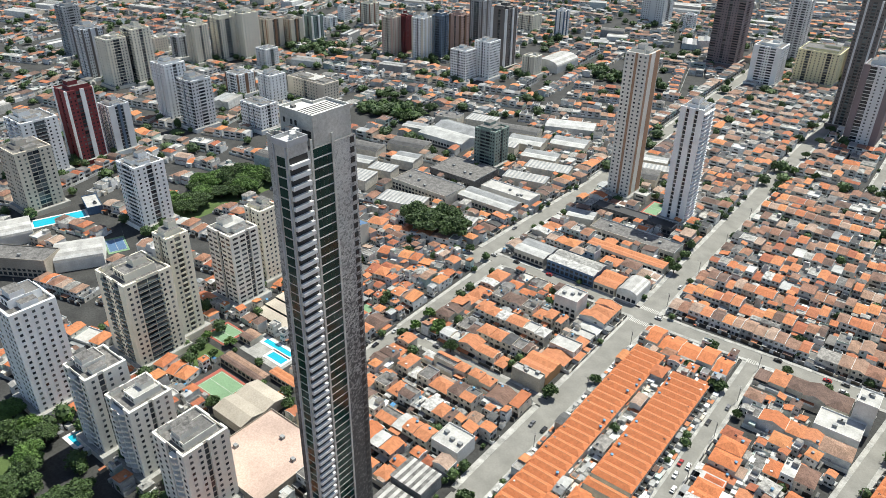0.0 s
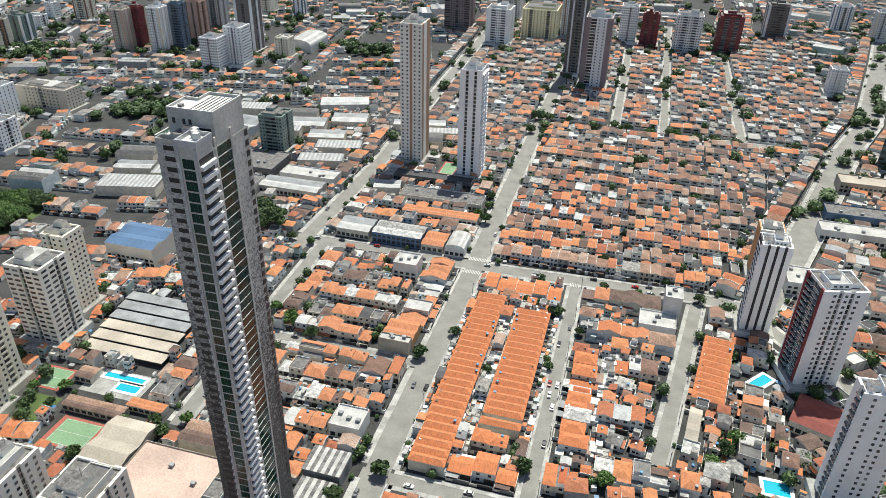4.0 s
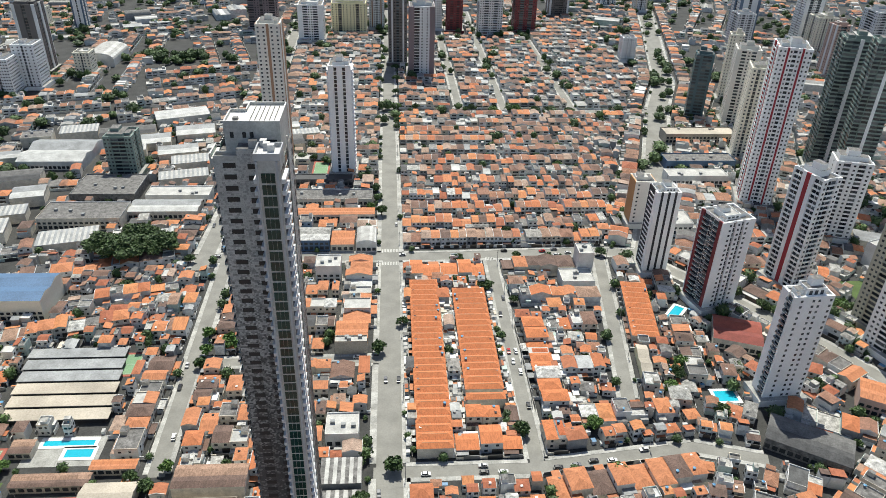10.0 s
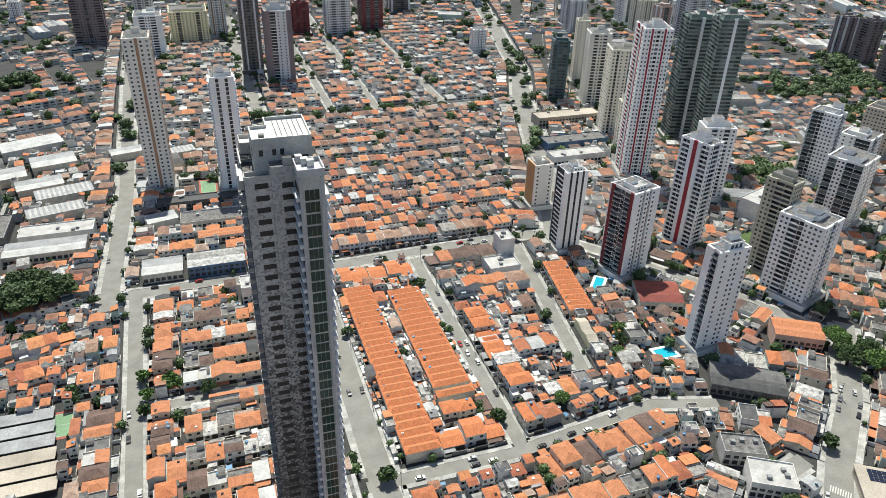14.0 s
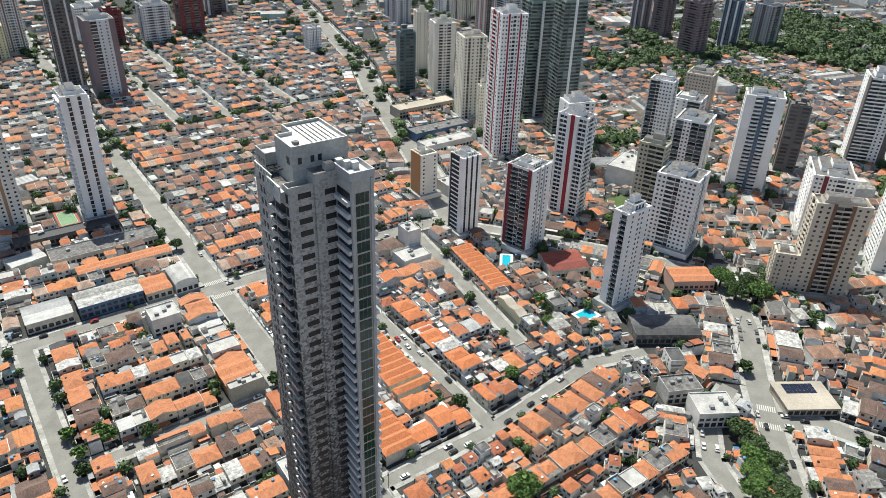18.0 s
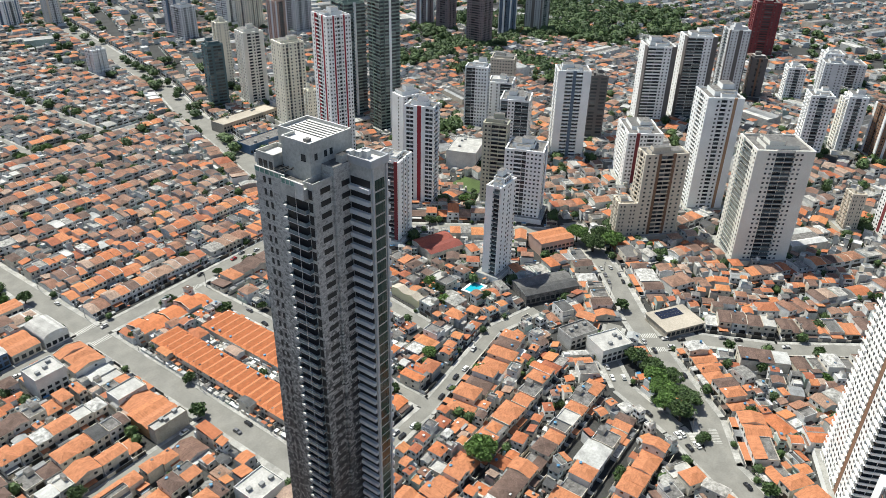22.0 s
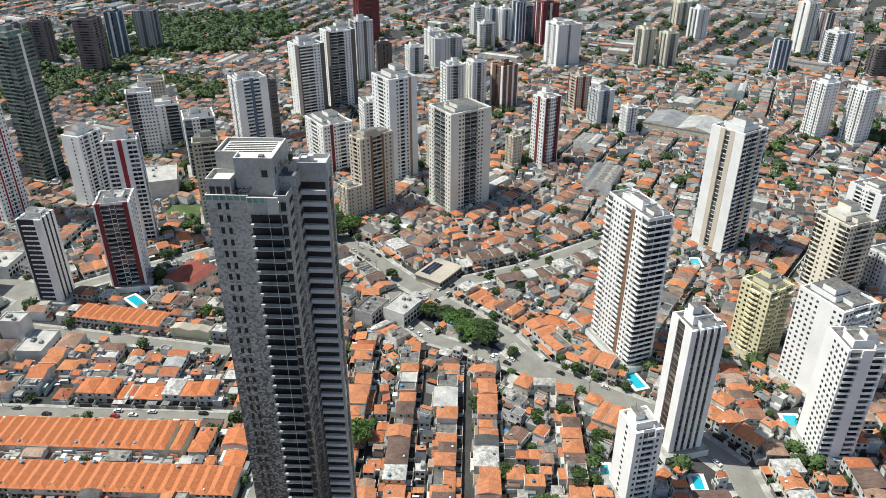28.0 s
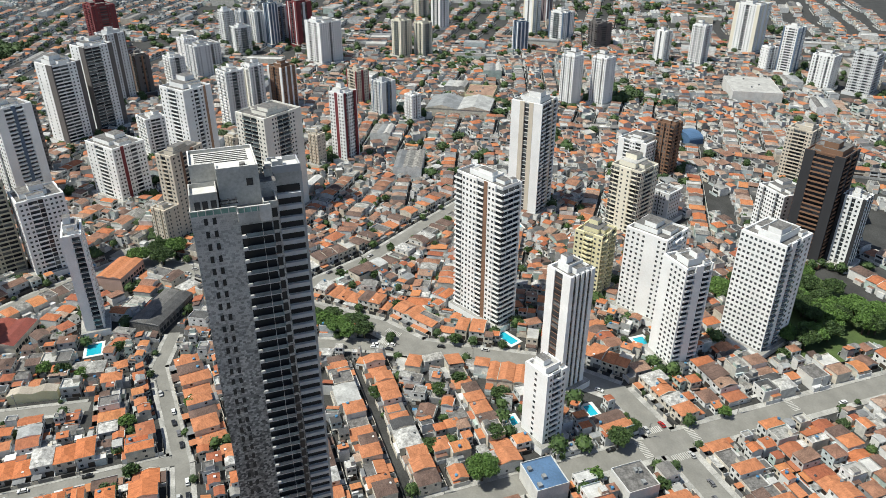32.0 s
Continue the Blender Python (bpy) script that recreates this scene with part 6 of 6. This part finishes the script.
# ---- streets ----
ROADS = {}
for n, (name, half, pts) in enumerate(STREETS):
    z = 0.04 + 0.006 * n
    g, walk_ = Geo(), Geo()
    side = 2.2 if half < 5 else 3.0
    for a, b in zip(pts, pts[1:]):
        ln = math.hypot(b[0] - a[0], b[1] - a[1])
        ux, uy = (b[0] - a[0]) / ln, (b[1] - a[1]) / ln
        nx, ny = -uy, ux
        e = min(half * 0.5, 3)
        p, q = (a[0] - ux * e, a[1] - uy * e), (b[0] + ux * e, b[1] + uy * e)
        z += 0.001
        g.face([(p[0] + nx * half, p[1] + ny * half, z), (p[0] - nx * half, p[1] - ny * half, z), (q[0] - nx * half, q[1] - ny * half, z), (q[0] + nx * half, q[1] + ny * half, z)], "asphalt")
        s = 0.0
        while s < ln:
            for sg in (-1, 1):
                mx, my = a[0] + ux * (s + 2) + nx * sg * (half + side / 2), a[1] + uy * (s + 2) + ny * sg * (half + side / 2)
                if not on_road(mx, my, 0.8, name) and all(seg_dist(mx, my, c, d) > half + side / 2 - 0.4 for c, d in zip(pts, pts[1:])):
                    q = Geo().box(0.01, min(4, ln - s) - 0.01, -side / 2, side / 2, 0, 0.17, "pavement")
                    walk_.add(q, a[0] + ux * s + nx * sg * (half + side / 2), a[1] + uy * s + ny * sg * (half + side / 2), math.atan2(uy, ux))
            s += 4
    structure(name, g, "worn grey asphalt road")
    structure(name.replace("road", "pavement").replace("avenue", "pavement_avenue"), walk_, "pale concrete pavement with a kerb")


def crosswalk(x, y, length, turn):
    g = Geo()
    k = -length / 2
    while k < length / 2:
        g.add(Geo().box(k, k + 0.45, -1.9, 1.9, 0.17, 0.18, "paint"), x, y, turn)
        k += 0.95
    structure("crosswalk", g, "white zebra crossing bars")


crosswalk(32.5, 203, 10, 0)
crosswalk(32.5, 218, 10, 0)
crosswalk(93.5, 207, 5, 0)
crosswalk(146, -66, 9, radians(35))
crosswalk(154, -72, 9, radians(35))
crosswalk(199, -28, 9, radians(130))
crosswalk(208, -20, 8, radians(130))
crosswalk(42, -160, 9, radians(90))
crosswalk(24, -163, 9, radians(90))
crosswalk(33, -150, 10, 0)
crosswalk(34, -176, 10, 0)
crosswalk(36, -232, 10, 0)

# ---- cars, poles ----
CAR_PAINT = {"white": (0.75, 0.75, 0.74), "silver": (0.5, 0.5, 0.5), "black": (0.02, 0.02, 0.022), "grey": (0.16, 0.16, 0.17), "red": (0.35, 0.02, 0.02)}
for k, c in CAR_PAINT.items():
    M["car_" + k] = surf("car_paint_" + k, [c], 0.25, stain=0.1, speck=0.05, bump=0)


def car(colour):
    t = thing("car", f"{colour} parked hatchback car on the street", "car", 0, 0, 0, "cars on the streets")
    k = "car_" + colour
    body = Geo()
    prof = [(-2.05, 0.35), (-2.05, 0.85), (-1.25, 0.95), (1.35, 0.95), (2.05, 0.78), (2.1, 0.35)]
    for s in (-1, 1):
        body.face([(x, s * 0.85, z) for x, z in prof][::s], k)
    for (xa, za), (xb, zb) in zip(prof, prof[1:]):
        body.face([(xa, -0.85, za), (xa, 0.85, za), (xb, 0.85, zb), (xb, -0.85, zb)][::-1], k)
    part("body", body, t)
    cab = Geo()
    lo, hi = [(-1.7, 0.9), (1.0, 0.95)], [(-1.35, 1.42), (0.3, 1.45)]
    cab.face([(hi[0][0], -0.66, hi[0][1]), (hi[1][0], -0.66, hi[1][1]), (hi[1][0], 0.66, hi[1][1]), (hi[0][0], 0.66, hi[0][1])], k)
    for s in (-1, 1):
        cab.face([(lo[0][0], s * 0.8, lo[0][1]), (lo[1][0], s * 0.8, lo[1][1]), (hi[1][0], s * 0.66, hi[1][1]), (hi[0][0], s * 0.66, hi[0][1])][::-s], "glass")
    for a, b in zip(lo, hi):
        q = [(a[0], -0.8, a[1]), (a[0], 0.8, a[1]), (b[0], 0.66, b[1]), (b[0], -0.66, b[1])]
        cab.face(q if a[0] > 0 else q[::-1], "glass")
    part("cabin", cab, t, "dark glazed cabin")
    wheel = Geo()
    wheel.drum(0, 0, 0.31, -0.1, 0.1, "rubber", 10)
    wheel.v = [(x, z, y) for x, y, z in wheel.v]
    me = wheel.mesh("wheel")
    for x in (-1.3, 1.3):
        for y in (-0.78, 0.78):
            part("wheel", me, t, at=(x, y, 0.31))
    return t


FLEET = [car(k) for k in CAR_PAINT]
used = set()


def park(x, y, turn):
    k = RND.choices(range(5), [32, 24, 20, 18, 6])[0]
    if k in used:
        copy_thing(FLEET[k], Matrix.Translation((x, y, 0.13)) @ Matrix.Rotation(turn, 4, "Z"))
    else:
        used.add(k)
        FLEET[k].location, FLEET[k].rotation_euler = (x, y, 0.13), (0, 0, turn)


for name, half, pts in STREETS:
    chance = {"road_main": 0.07, "road_lane_east": 0.2, "road_lane_far_east": 0.15, "road_south": 0.25, "avenue": 0.13, "road_southeast": 0.2, "road_branch": 0.35, "road_east": 0.3, "road_hill": 0.25}.get(name, 0.1)
    for a, b in zip(pts, pts[1:]):
        ln = math.hypot(b[0] - a[0], b[1] - a[1])
        ux, uy = (b[0] - a[0]) / ln, (b[1] - a[1]) / ln
        s = 4.0
        while s < ln - 4:
            for sg in (-1, 1):
                if RND.random() < chance:
                    off = sg * (half - (1.2 if RND.random() < 0.8 else half * 0.55 + 0.6))
                    x, y = a[0] + ux * s - uy * off, a[1] + uy * s + ux * off
                    if math.hypot(x, y) < 270 and not on_road(x, y, 2.0, name):
                        park(x, y, math.atan2(uy, ux) + (math.pi if sg > 0 else 0) + RND.uniform(-0.04, 0.04))
            s += 8.0


def pole(x, y, turn):
    t = thing("utility_pole", "concrete utility pole with cross arm and lamp", "pole", x, y, turn, "utility poles")
    part("mast", Geo().drum(0, 0, 0.17, 0.1, 9.0, "pole", 8, 0.11), t)
    part("cross_arm", Geo().box(-1.0, 1.0, -0.06, 0.06, 8.2, 8.35, "pole", True), t)
    part("lamp_arm", Geo().box(-0.05, 0.05, 0, 1.9, 8.6, 8.7, "pole", True), t)
    part("transformer", Geo().drum(0.5, 0, 0.3, 6.6, 7.5, "pole", 8), t)


for y in range(-300, 470, 48):
    pole(38.6, y, radians(90))
for y in range(48, 205, 31):
    pole(97.9, y, radians(90))
    pole(156 + (y - 134) * 0.14, y, radians(90))
for x, y in ((186, -28), (168, -52), (148, -66), (236, -62), (250, -88), (224, 8), (246, 22), (112, -108), (92, -133)):
    pole(x + 6, y + 4, radians(60))

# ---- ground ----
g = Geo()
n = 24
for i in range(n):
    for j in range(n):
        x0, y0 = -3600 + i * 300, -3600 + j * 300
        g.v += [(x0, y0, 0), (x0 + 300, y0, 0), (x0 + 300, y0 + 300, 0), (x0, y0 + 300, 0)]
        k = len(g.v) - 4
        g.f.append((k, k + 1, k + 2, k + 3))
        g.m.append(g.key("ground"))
structure("ground", g, "paved ground of yards and lots, darkened for shade between houses")
lawn = Geo()
for x, y, w, d in ((-128, 30, 14, 20), (97, -295, 90, 80), (-120, -70, 30, 16), (690, -300, 60, 50), (1120, 430, 160, 70), (930, 360, 240, 230), (312, 164, 22, 26), (-284, 158, 44, 86), (-312, 386, 58, 38)):
    lawn.box(x - w / 2, x + w / 2, y - d / 2, y + d / 2, 0, 0.03, "grass")
structure("lawn", lawn, "patches of mown grass")
